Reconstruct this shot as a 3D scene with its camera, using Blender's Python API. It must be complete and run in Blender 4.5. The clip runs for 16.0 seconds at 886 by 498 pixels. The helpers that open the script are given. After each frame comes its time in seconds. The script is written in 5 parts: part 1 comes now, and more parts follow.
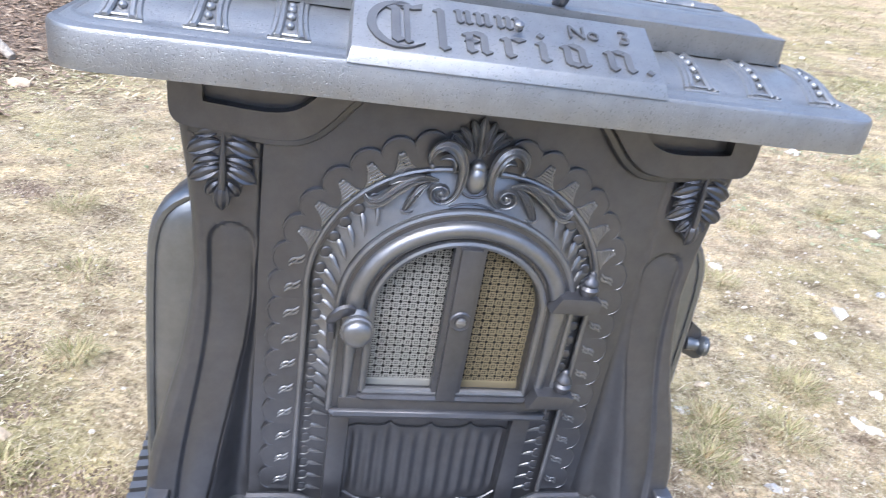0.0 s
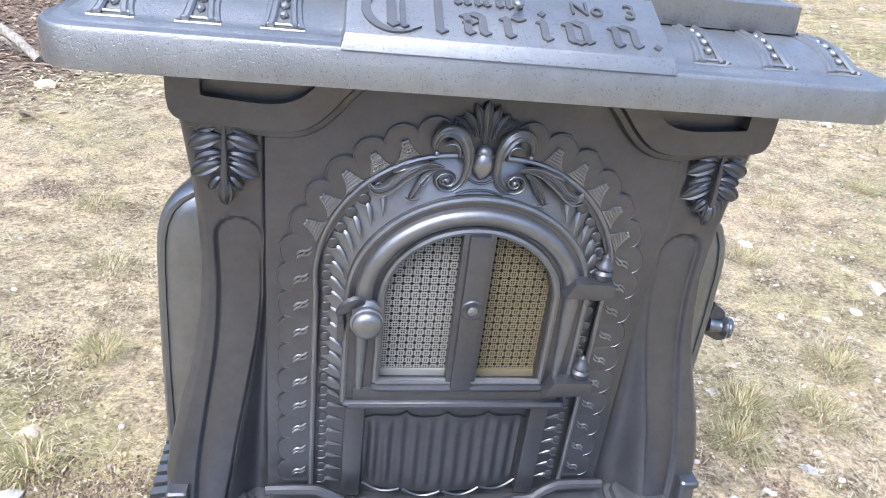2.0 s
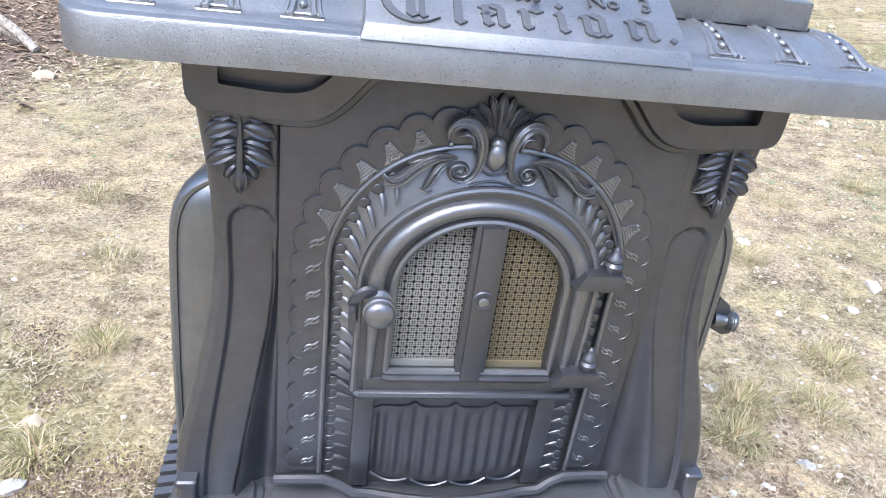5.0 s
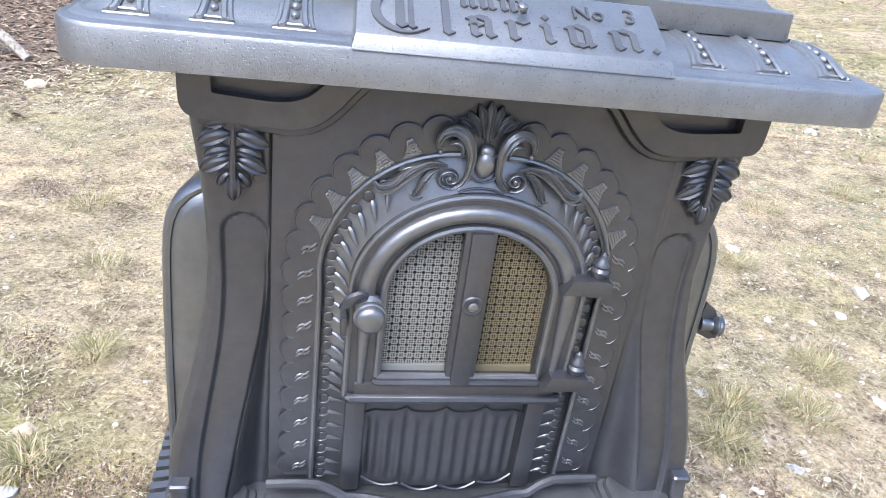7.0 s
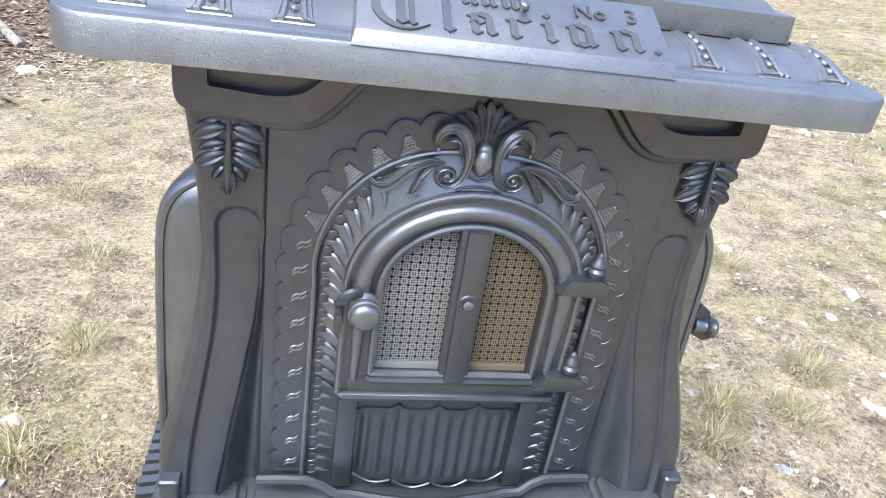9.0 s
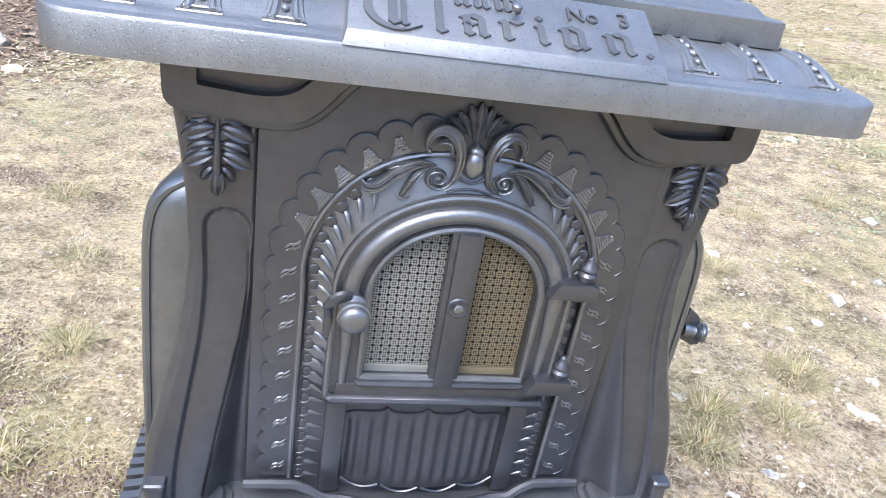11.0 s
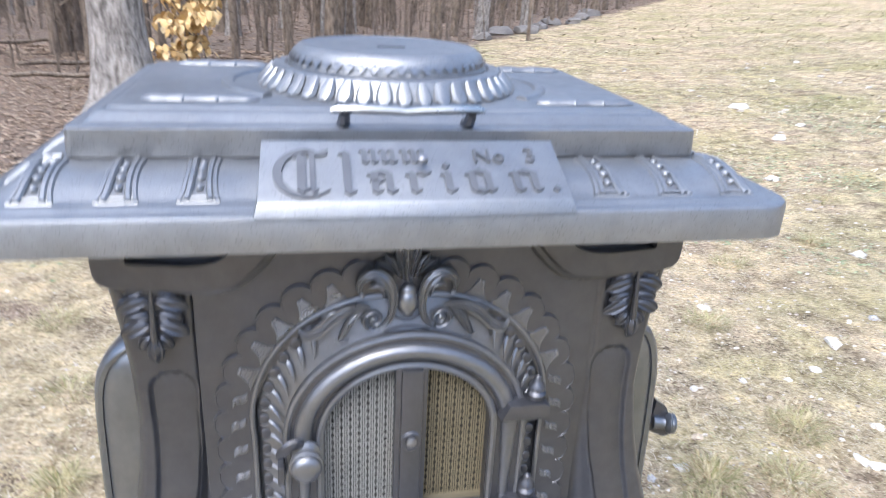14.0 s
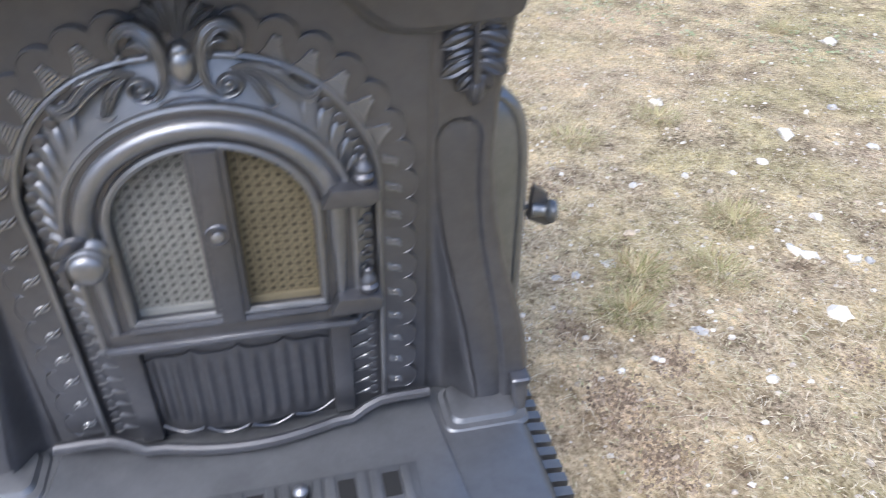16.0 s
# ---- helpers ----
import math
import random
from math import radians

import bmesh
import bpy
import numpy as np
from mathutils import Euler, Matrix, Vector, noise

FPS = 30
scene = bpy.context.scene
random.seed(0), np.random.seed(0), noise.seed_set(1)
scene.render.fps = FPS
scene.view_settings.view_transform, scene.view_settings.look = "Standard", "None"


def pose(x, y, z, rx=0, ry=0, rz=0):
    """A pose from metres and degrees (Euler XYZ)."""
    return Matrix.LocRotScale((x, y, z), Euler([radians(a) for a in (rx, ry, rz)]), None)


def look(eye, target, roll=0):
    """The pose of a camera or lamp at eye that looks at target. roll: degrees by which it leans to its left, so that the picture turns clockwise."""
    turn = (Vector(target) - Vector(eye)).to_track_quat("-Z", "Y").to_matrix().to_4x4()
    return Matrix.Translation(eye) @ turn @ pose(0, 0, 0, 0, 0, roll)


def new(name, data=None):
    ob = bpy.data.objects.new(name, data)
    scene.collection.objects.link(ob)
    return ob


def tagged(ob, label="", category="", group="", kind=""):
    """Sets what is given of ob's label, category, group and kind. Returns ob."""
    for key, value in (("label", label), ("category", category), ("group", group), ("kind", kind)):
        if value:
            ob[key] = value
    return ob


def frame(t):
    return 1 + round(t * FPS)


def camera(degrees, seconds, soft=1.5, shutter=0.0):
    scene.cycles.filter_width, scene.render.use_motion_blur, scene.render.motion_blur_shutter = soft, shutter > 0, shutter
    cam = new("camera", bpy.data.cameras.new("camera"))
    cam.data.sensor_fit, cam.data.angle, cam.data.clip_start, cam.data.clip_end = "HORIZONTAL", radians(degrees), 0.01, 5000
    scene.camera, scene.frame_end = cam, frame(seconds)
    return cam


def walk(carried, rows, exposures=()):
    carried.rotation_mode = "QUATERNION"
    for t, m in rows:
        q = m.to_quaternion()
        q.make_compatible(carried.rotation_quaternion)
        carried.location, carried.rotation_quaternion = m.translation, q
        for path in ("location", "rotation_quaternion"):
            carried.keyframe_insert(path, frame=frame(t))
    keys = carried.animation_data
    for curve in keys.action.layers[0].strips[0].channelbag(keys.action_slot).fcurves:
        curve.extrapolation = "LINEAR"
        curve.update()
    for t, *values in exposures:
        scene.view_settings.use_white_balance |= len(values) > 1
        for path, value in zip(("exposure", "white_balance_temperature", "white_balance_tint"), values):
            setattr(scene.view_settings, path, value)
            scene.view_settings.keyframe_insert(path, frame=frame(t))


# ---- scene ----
cam = camera(63.8, 16.0, soft=0.9, shutter=0.8)
PATH = [
    (0, (-0.145, -0.553, 0.867), (0.257, 1.2, -0.007), 9.7),
    (0.5, (-0.14, -0.551, 0.869), (0.203, 1.199, -0.037), 8.6),
    (1, (-0.133, -0.553, 0.866), (0.247, 1.195, -0.029), 8.0),
    (1.5, (-0.131, -0.55, 0.867), (0.224, 1.192, -0.05), 7.2),
    (2, (-0.125, -0.545, 0.866), (0.197, 1.202, -0.054), 6.8),
    (2.5, (-0.131, -0.546, 0.866), (0.184, 1.202, -0.053), 6.9),
    (3, (-0.135, -0.548, 0.863), (0.19, 1.195, -0.062), 7.2),
    (3.5, (-0.144, -0.55, 0.863), (0.177, 1.201, -0.049), 7.3),
    (4, (-0.14, -0.546, 0.86), (0.186, 1.194, -0.07), 7.2),
    (6.5, (-0.142, -0.557, 0.865), (0.217, 1.188, -0.045), 8.2),
    (7, (-0.14, -0.559, 0.865), (0.217, 1.189, -0.039), 7.7),
    (7.5, (-0.143, -0.556, 0.866), (0.216, 1.19, -0.042), 8.5),
    (8, (-0.143, -0.552, 0.864), (0.259, 1.184, -0.044), 9.1),
    (8.5, (-0.144, -0.554, 0.866), (0.243, 1.186, -0.042), 9.0),
    (9, (-0.143, -0.553, 0.866), (0.237, 1.184, -0.051), 9.0),
    (11.5, (-0.144, -0.55, 0.863), (0.275, 1.19, -0.03), 9.9),
    (12, (-0.141, -0.551, 0.865), (0.284, 1.194, -0.015), 9.7),
    (12.5, (-0.14, -0.555, 0.864), (0.265, 1.189, -0.028), 9.0),
    (13, (-0.136, -0.557, 0.866), (0.26, 1.202, 0.0), 8.0),
    (13.5, (-0.132, -0.554, 0.867), (0.299, 1.207, 0.023), 8.1),
    (14, (-0.088, -0.545, 0.93), (0.302, 1.271, 0.188), 2.9),
    (14.5, (-0.038, -0.552, 0.959), (0.249, 1.276, 0.199), 0.5),
    (15, (0.034, -0.547, 0.943), (0.37, 1.191, 0.01), -1.3),
    (15.5, (0.103, -0.523, 0.89), (0.5, 1.091, -0.223), -1.9),
    (16, (0.064, -0.498, 0.854), (0.459, 1.063, -0.333), 1.9),
]
walk(cam, [(t, look(eye, target, roll)) for t, eye, target, roll in PATH],
     exposures=[(0.0, 1.50, 5850, 10), (13.4, 1.50, 5850, 10), (14.2, 1.40, 5850, 10), (14.6, 1.35, 5850, 10), (15.0, 1.05, 5850, 10), (15.5, 1.10, 5900, 10), (16.0, 1.18, 5900, 10)])

# ---- world, sun, exposure ----
world = bpy.data.worlds.new("sky")
scene.world = world
world.use_nodes = True
wn = world.node_tree.nodes
sky = wn.new("ShaderNodeTexSky")
sky.sky_type, sky.sun_disc = "NISHITA", False
sky.sun_elevation, sky.sun_rotation = radians(59), radians(222)
sky.air_density, sky.dust_density, sky.ozone_density = 1.0, 3.0, 1.0
world.node_tree.links.new(sky.outputs[0], wn["Background"].inputs[0])
wn["Background"].inputs[1].default_value = 0.15
sun_data = bpy.data.lights.new("sun", "SUN")
sun_data.energy, sun_data.angle, sun_data.color = 1.1, radians(50), (1.0, 0.97, 0.93)
sun = new("sun", sun_data)
sun.matrix_world = look((-1.9, -2.1, 5), (0, 0.4, 0))


# ---- materials ----
def material(name, colour, rough=0.5, metal=0.0):
    m = bpy.data.materials.new(name)
    m.use_nodes = True
    b = m.node_tree.nodes["Principled BSDF"]
    b.inputs["Base Color"].default_value = (*colour, 1)
    b.inputs["Roughness"].default_value = rough
    b.inputs["Metallic"].default_value = metal
    return m


def node(m, kind, **props):
    n = m.node_tree.nodes.new("ShaderNode" + kind)
    for k, v in props.items():
        if k in n.inputs:
            n.inputs[k].default_value = v
    return n


def wire(m, a, b):
    m.node_tree.links.new(a, b)


def noise_of(m, scale, detail=4.0, rough=0.6, coord="Object"):
    c = node(m, "TexCoord")
    n = node(m, "TexNoise", Scale=scale, Detail=detail, Roughness=rough)
    wire(m, c.outputs[coord], n.inputs["Vector"])
    return n


def ramp(m, src, stops):
    r = node(m, "ValToRGB")
    e = r.color_ramp.elements
    while len(e) < len(stops):
        e.new(0.5)
    for el, (p, c) in zip(e, stops):
        el.position, el.color = p, (*c, 1)
    wire(m, src, r.inputs[0])
    return r


def mixed(m, fac, a, b, blend="MIX"):
    n = m.node_tree.nodes.new("ShaderNodeMix")
    n.data_type, n.blend_type = "RGBA", blend
    for s, i in ((fac, 0), (a, 6), (b, 7)):
        if isinstance(s, (int, float)):
            n.inputs[i].default_value = s
        elif isinstance(s, tuple):
            n.inputs[i].default_value = (*s, 1)
        else:
            wire(m, s, n.inputs[i])
    return n.outputs[2]


def bsdf(m):
    return m.node_tree.nodes["Principled BSDF"]


def bump(m, src, strength, distance):
    b = node(m, "Bump", Strength=strength, Distance=distance)
    wire(m, src, b.inputs["Height"])
    wire(m, b.outputs[0], bsdf(m).inputs["Normal"])
    return b


def iron(name, colour, rough, metal, pit=0.25, pocks=0.0):
    """Cast iron under graphite polish: rubbed sheen, fine sand-cast grain, some pits."""
    m = material(name, colour, rough, metal)
    big = noise_of(m, 9.0, 5.0)
    lo = tuple(c * 0.89 for c in colour)
    hi = tuple(min(1, c * 1.12) for c in colour)
    tone = ramp(m, big.outputs[0], [(0.3, lo), (0.7, hi)]).outputs[0]
    dust = ramp(m, noise_of(m, 75.0, 6.0, 0.7).outputs[0], [(0.35, (0.93, 0.93, 0.93)), (0.65, (1.06, 1.06, 1.06))]).outputs[0]
    polished = mixed(m, 1.0, tone, dust, "MULTIPLY")
    wire(m, polished, bsdf(m).inputs["Base Color"])
    r = node(m, "MapRange")
    wire(m, noise_of(m, 35.0, 6.0).outputs[0], r.inputs[0])
    r.inputs[1].default_value, r.inputs[2].default_value = 0.3, 0.7
    r.inputs[3].default_value, r.inputs[4].default_value = rough - 0.07, rough + 0.10
    wire(m, r.outputs[0], bsdf(m).inputs["Roughness"])
    grain = noise_of(m, 420.0, 3.0)
    pits = noise_of(m, 520.0, 2.0)
    pr = ramp(m, pits.outputs[0], [(0.28, (0, 0, 0)), (0.42, (1, 1, 1))])
    both = mixed(m, 0.5, grain.outputs[0], pr.outputs[0])
    b = bump(m, both, pit, 0.0009)
    if pocks:
        # sparse blow-holes of a millimetre or two, base colour darker inside them
        holes = ramp(m, noise_of(m, 560.0, 1.0, 0.4).outputs[0], [(0.29, (0, 0, 0)), (0.36, (1, 1, 1))])
        deep = node(m, "Bump", Strength=pocks, Distance=0.0012)
        wire(m, holes.outputs[0], deep.inputs["Height"])
        hole_tone = ramp(m, holes.outputs[0], [(0.0, (0.72, 0.72, 0.72)), (0.9, (1, 1, 1))]).outputs[0]
        wire(m, mixed(m, 1.0, polished, hole_tone, "MULTIPLY"), bsdf(m).inputs["Base Color"])
        wire(m, deep.outputs[0], b.inputs["Normal"])
    return m


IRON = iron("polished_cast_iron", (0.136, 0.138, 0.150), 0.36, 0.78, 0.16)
# same casting as the body, its colour raised for sky light on the top
IRON_SKYLIT = iron("skylit_iron_top", (0.298, 0.303, 0.308), 0.41, 0.76, 0.36, 0.22)
IRON_BRIGHT = iron("rubbed_sheen_iron", (0.262, 0.266, 0.280), 0.36, 0.82, 0.26)
IRON_WORN = iron("worn_ornament_iron", (0.315, 0.32, 0.335), 0.32, 0.85, 0.22)
IRON_SIDE = iron("side_iron", (0.235, 0.245, 0.258), 0.34, 0.82, 0.2)
IRON_LETTER = iron("letter_iron", (0.155, 0.158, 0.166), 0.5, 0.6, 0.3)
IRON_HEARTH = iron("hearth_iron", (0.165, 0.17, 0.18), 0.42, 0.7, 0.25)
STEEL = material("bright_steel_screw", (0.36, 0.36, 0.36), 0.42, 1.0)
# near-black colour standing in for the shade inside openings
HOLE_SHADE = material("hole_shade", (0.012, 0.012, 0.012), 0.9)


def screen_material(name, a, b):
    m = material(name, a, 0.5)
    wire(m, ramp(m, noise_of(m, 14.0).outputs[0], [(0.3, a), (0.7, b)]).outputs[0], bsdf(m).inputs["Base Color"])
    return m


SCREEN_GREY = screen_material("grey_screen_metal", (0.24, 0.242, 0.225), (0.31, 0.305, 0.28))
SCREEN_TAN = screen_material("tan_screen_metal", (0.165, 0.138, 0.082), (0.22, 0.185, 0.115))


def varied(name, stops, rough=0.9, by="island"):
    m = material(name, stops[0][1], rough)
    if by == "island":
        src = node(m, "NewGeometry").outputs["Random Per Island"]
    else:
        src = node(m, "ObjectInfo").outputs["Random"]
    wire(m, ramp(m, src, stops).outputs[0], bsdf(m).inputs["Base Color"])
    return m


STRAW = varied("dead_grass", [(0.0, (0.30, 0.23, 0.13)), (0.25, (0.52, 0.44, 0.28)), (0.6, (0.68, 0.59, 0.42)), (0.8, (0.80, 0.73, 0.58)), (0.9, (0.20, 0.15, 0.09)), (1.0, (0.40, 0.40, 0.18))])
CHIPS = varied("straw_chips", [(0.0, (0.16, 0.11, 0.07)), (0.3, (0.30, 0.22, 0.14)), (0.55, (0.52, 0.43, 0.28)), (0.8, (0.68, 0.60, 0.42)), (1.0, (0.36, 0.37, 0.18))])
GREEN = varied("tuft_grass", [(0.0, (0.19, 0.19, 0.07)), (0.35, (0.38, 0.35, 0.17)), (0.7, (0.60, 0.52, 0.34)), (1.0, (0.32, 0.20, 0.10))])
LITTER = varied("oak_leaves", [(0.0, (0.13, 0.09, 0.06)), (0.4, (0.24, 0.17, 0.12)), (0.75, (0.33, 0.24, 0.165)), (1.0, (0.46, 0.37, 0.27))])
BEECH = varied("beech_leaves", [(0.0, (0.52, 0.33, 0.12)), (0.5, (0.66, 0.46, 0.20)), (1.0, (0.74, 0.56, 0.30))], 0.7)
CLOVER = varied("clover_leaves", [(0.0, (0.22, 0.26, 0.12)), (1.0, (0.42, 0.44, 0.28))], 0.7)


def stone_material(name, colour):
    m = material(name, colour, 0.85)
    lo = tuple(c * 0.72 for c in colour)
    wire(m, ramp(m, noise_of(m, 45.0).outputs[0], [(0.3, lo), (0.6, colour)]).outputs[0], bsdf(m).inputs["Base Color"])
    bump(m, noise_of(m, 160.0).outputs[0], 0.6, 0.003)
    return m


STONE = stone_material("white_stone", (0.72, 0.69, 0.64))
STONE_GREY = stone_material("grey_stone", (0.47, 0.46, 0.45))
STONE_DARK = stone_material("dark_stone", (0.24, 0.22, 0.20))
STONE_TAN = stone_material("tan_stone", (0.58, 0.47, 0.34))
CLOD = varied("soil_clods", [(0.0, (0.13, 0.095, 0.065)), (0.6, (0.25, 0.19, 0.135)), (0.9, (0.36, 0.28, 0.21)), (1.0, (0.52, 0.44, 0.35))])
PEBBLE = varied("pebbles", [(0.0, (0.36, 0.31, 0.25)), (0.5, (0.55, 0.49, 0.42)), (0.85, (0.70, 0.67, 0.62)), (1.0, (0.76, 0.74, 0.72))])


def bark_material(name, lo, hi, sx):
    m = material(name, lo, 0.95)
    c = node(m, "TexCoord")
    mp = node(m, "Mapping")
    mp.inputs["Scale"].default_value = (sx, sx, sx * 0.30)
    wire(m, c.outputs["Object"], mp.inputs[0])
    n = node(m, "TexNoise", Scale=1.0, Detail=6.0, Roughness=0.65)
    wire(m, mp.outputs[0], n.inputs["Vector"])
    wire(m, ramp(m, n.outputs[0], [(0.35, lo), (0.62, hi)]).outputs[0], bsdf(m).inputs["Base Color"])
    bump(m, n.outputs[0], 0.9, 0.03)
    return m


BARK = bark_material("oak_bark", (0.12, 0.105, 0.09), (0.44, 0.40, 0.36), 34.0)
BARK_DARK = bark_material("wood_bark", (0.085, 0.063, 0.045), (0.28, 0.22, 0.165), 30.0)
DEADWOOD = bark_material("dead_wood", (0.30, 0.26, 0.21), (0.60, 0.54, 0.46), 40.0)
BIRCH = bark_material("white_bark", (0.62, 0.60, 0.58), (0.82, 0.81, 0.80), 12.0)


def ground_material():
    m = material("ground", (0.4, 0.3, 0.2), 0.95)
    fine = noise_of(m, 95.0, 6.0, 0.7)
    mid = noise_of(m, 6.5, 5.0, 0.6)
    wide = noise_of(m, 1.3, 4.0, 0.55)
    chips = noise_of(m, 33.0, 7.0, 0.75)
    lawn = ramp(m, fine.outputs[0], [(0.30, (0.16, 0.12, 0.07)), (0.42, (0.47, 0.39, 0.26)), (0.56, (0.67, 0.585, 0.43)), (0.72, (0.80, 0.73, 0.59))]).outputs[0]
    soil = ramp(m, fine.outputs[0], [(0.32, (0.10, 0.075, 0.05)), (0.52, (0.46, 0.38, 0.295)), (0.72, (0.72, 0.645, 0.55))]).outputs[0]
    f1 = ramp(m, mid.outputs[0], [(0.44, (0, 0, 0)), (0.60, (1, 1, 1))]).outputs[0]
    base = mixed(m, f1, lawn, soil)
    f2 = ramp(m, wide.outputs[0], [(0.50, (0, 0, 0)), (0.66, (0.62, 0.62, 0.62))]).outputs[0]
    green = mixed(m, fine.outputs[0], (0.16, 0.16, 0.06), (0.58, 0.55, 0.30))
    base = mixed(m, f2, base, green)
    dark = ramp(m, chips.outputs[0], [(0.34, (0.30, 0.27, 0.24)), (0.46, (1, 1, 1))]).outputs[0]
    base = mixed(m, 1.0, base, dark, "MULTIPLY")
    clumps = ramp(m, noise_of(m, 10.0, 6.0, 0.7).outputs[0], [(0.36, (0.50, 0.46, 0.40)), (0.50, (0.98, 0.97, 0.93)), (0.64, (1.25, 1.22, 1.12))]).outputs[0]
    base = mixed(m, 1.0, base, clumps, "MULTIPLY")
    tracts = ramp(m, noise_of(m, 0.9, 3.0, 0.6).outputs[0], [(0.36, (1.08, 1.0, 0.92)), (0.50, (0.98, 0.94, 0.84)), (0.62, (0.80, 0.80, 0.62))]).outputs[0]
    base = mixed(m, 1.0, base, tracts, "MULTIPLY")
    # woodland floor beyond the edge of the lawn
    c = node(m, "TexCoord")
    sep = node(m, "SeparateXYZ")
    wire(m, c.outputs["Object"], sep.inputs[0])

    def calc(op, a, b):
        n = node(m, "Math")
        n.operation = op
        for i, s in enumerate((a, b)):
            if isinstance(s, (int, float)):
                n.inputs[i].default_value = s
            else:
                wire(m, s, n.inputs[i])
        return n.outputs[0]

    x, y = sep.outputs[0], sep.outputs[1]
    left = calc("SUBTRACT", -1.25, calc("ADD", x, calc("MULTIPLY", calc("SUBTRACT", 3.0, y), 0.25)))
    far = calc("SUBTRACT", calc("SUBTRACT", y, calc("MULTIPLY", x, 1.15)), 7.4)
    d = calc("MAXIMUM", calc("SUBTRACT", left, calc("MULTIPLY", calc("LESS_THAN", y, 1.0), 9.0)), far)
    d = calc("ADD", d, calc("MULTIPLY", calc("SUBTRACT", wide.outputs[0], 0.5), 1.4))
    mask = node(m, "MapRange")
    wire(m, d, mask.inputs[0])
    mask.inputs[1].default_value, mask.inputs[2].default_value = -0.15, 0.25
    wood = ramp(m, fine.outputs[0], [(0.3, (0.09, 0.065, 0.045)), (0.5, (0.22, 0.16, 0.115)), (0.7, (0.40, 0.31, 0.23))]).outputs[0]
    base = mixed(m, mask.outputs[0], base, wood)
    wire(m, base, bsdf(m).inputs["Base Color"])
    bump(m, fine.outputs[0], 0.8, 0.02)
    return m


GROUND = ground_material()


# ---- mesh helpers ----
def finish(name, bm, mat, parent=None, label="", smooth=True):
    me = bpy.data.meshes.new(name)
    bmesh.ops.recalc_face_normals(bm, faces=bm.faces[:])
    bm.to_mesh(me)
    bm.free()
    me.materials.append(mat)
    if smooth:
        me.shade_smooth()
        me.set_sharp_from_angle(angle=radians(38))
    ob = new(name, me)
    if parent:
        ob.parent = parent
    if label:
        ob["label"] = label
    return ob


def part(name, bm, mat, parent, label="", smooth=True):
    return finish(name, bm, mat, parent, label, smooth)


def thing(name, label, category, at=(0, 0, 0), group="", kind=""):
    ob = new(name)
    ob.location = at
    return tagged(ob, label, category, group, kind)


def loft(bm, loops, closed=True, cap0=True, cap1=True):
    rows = [[bm.verts.new(p) for p in lp] for lp in loops]
    n = len(rows[0])
    for a, b in zip(rows, rows[1:]):
        for i in range(n if closed else n - 1):
            j = (i + 1) % n
            bm.faces.new((a[i], a[j], b[j], b[i]))
    if closed and cap0:
        bm.faces.new(rows[0][::-1])
    if closed and cap1:
        bm.faces.new(rows[-1])
    return rows


def rrect(x0, x1, y0, y1, r, z, n=6):
    out = []
    for cx, cy, a0 in ((x1 - r, y1 - r, 0), (x0 + r, y1 - r, 90), (x0 + r, y0 + r, 180), (x1 - r, y0 + r, 270)):
        for i in range(n + 1):
            a = radians(a0 + 90 * i / n)
            out.append(Vector((cx + r * math.cos(a), cy + r * math.sin(a), z)))
    return out


def box(bm, x0, x1, y0, y1, z0, z1, bev=0.0):
    r = bmesh.ops.create_cube(bm, size=1, matrix=Matrix.Translation(((x0 + x1) / 2, (y0 + y1) / 2, (z0 + z1) / 2)) @ Matrix.Diagonal((x1 - x0, y1 - y0, z1 - z0, 1)))
    if bev:
        es = list({e for v in r["verts"] for e in v.link_edges})
        bmesh.ops.bevel(bm, geom=es, offset=bev, segments=2, profile=0.6, affect="EDGES")


def blob(bm, c, rad, rot=None, u=12, v=8):
    m = Matrix.Translation(c) @ (rot or Matrix.Identity(4)) @ Matrix.Diagonal((*rad, 1))
    bmesh.ops.create_uvsphere(bm, u_segments=u, v_segments=v, radius=1, matrix=m)


def lathe(bm, origin, axis, prof, n=24):
    """prof: rows of (distance along axis, radius)."""
    q = Vector((0, 0, 1)).rotation_difference(Vector(axis)).to_matrix()
    o = Vector(origin)
    loft(bm, [[o + q @ Vector((max(r, 1e-4) * math.cos(2 * math.pi * i / n), max(r, 1e-4) * math.sin(2 * math.pi * i / n), d)) for i in range(n)] for d, r in prof])


def sweep(bm, pts, rad, flat=1.0, up=(0, -1, 0), n=8):
    """A tapering rib along pts; rad: one radius, or one per point; flat: height over width, along up."""
    pts = [Vector(p) for p in pts]
    if isinstance(rad, (int, float)):
        rad = [rad] * len(pts)
    up = Vector(up)
    loops = []
    for i, p in enumerate(pts):
        d = (pts[min(i + 1, len(pts) - 1)] - pts[max(i - 1, 0)]).normalized()
        s = d.cross(up).normalized()
        h = s.cross(d).normalized()
        loops.append([p + s * (rad[i] * math.cos(2 * math.pi * k / n)) + h * (rad[i] * flat * math.sin(2 * math.pi * k / n)) for k in range(n)])
    loft(bm, loops)


def bez(p0, p1, p2, p3, n=14):
    p0, p1, p2, p3 = map(Vector, (p0, p1, p2, p3))
    return [(1 - t) ** 3 * p0 + 3 * (1 - t) ** 2 * t * p1 + 3 * (1 - t) * t * t * p2 + t ** 3 * p3 for t in (i / (n - 1) for i in range(n))]


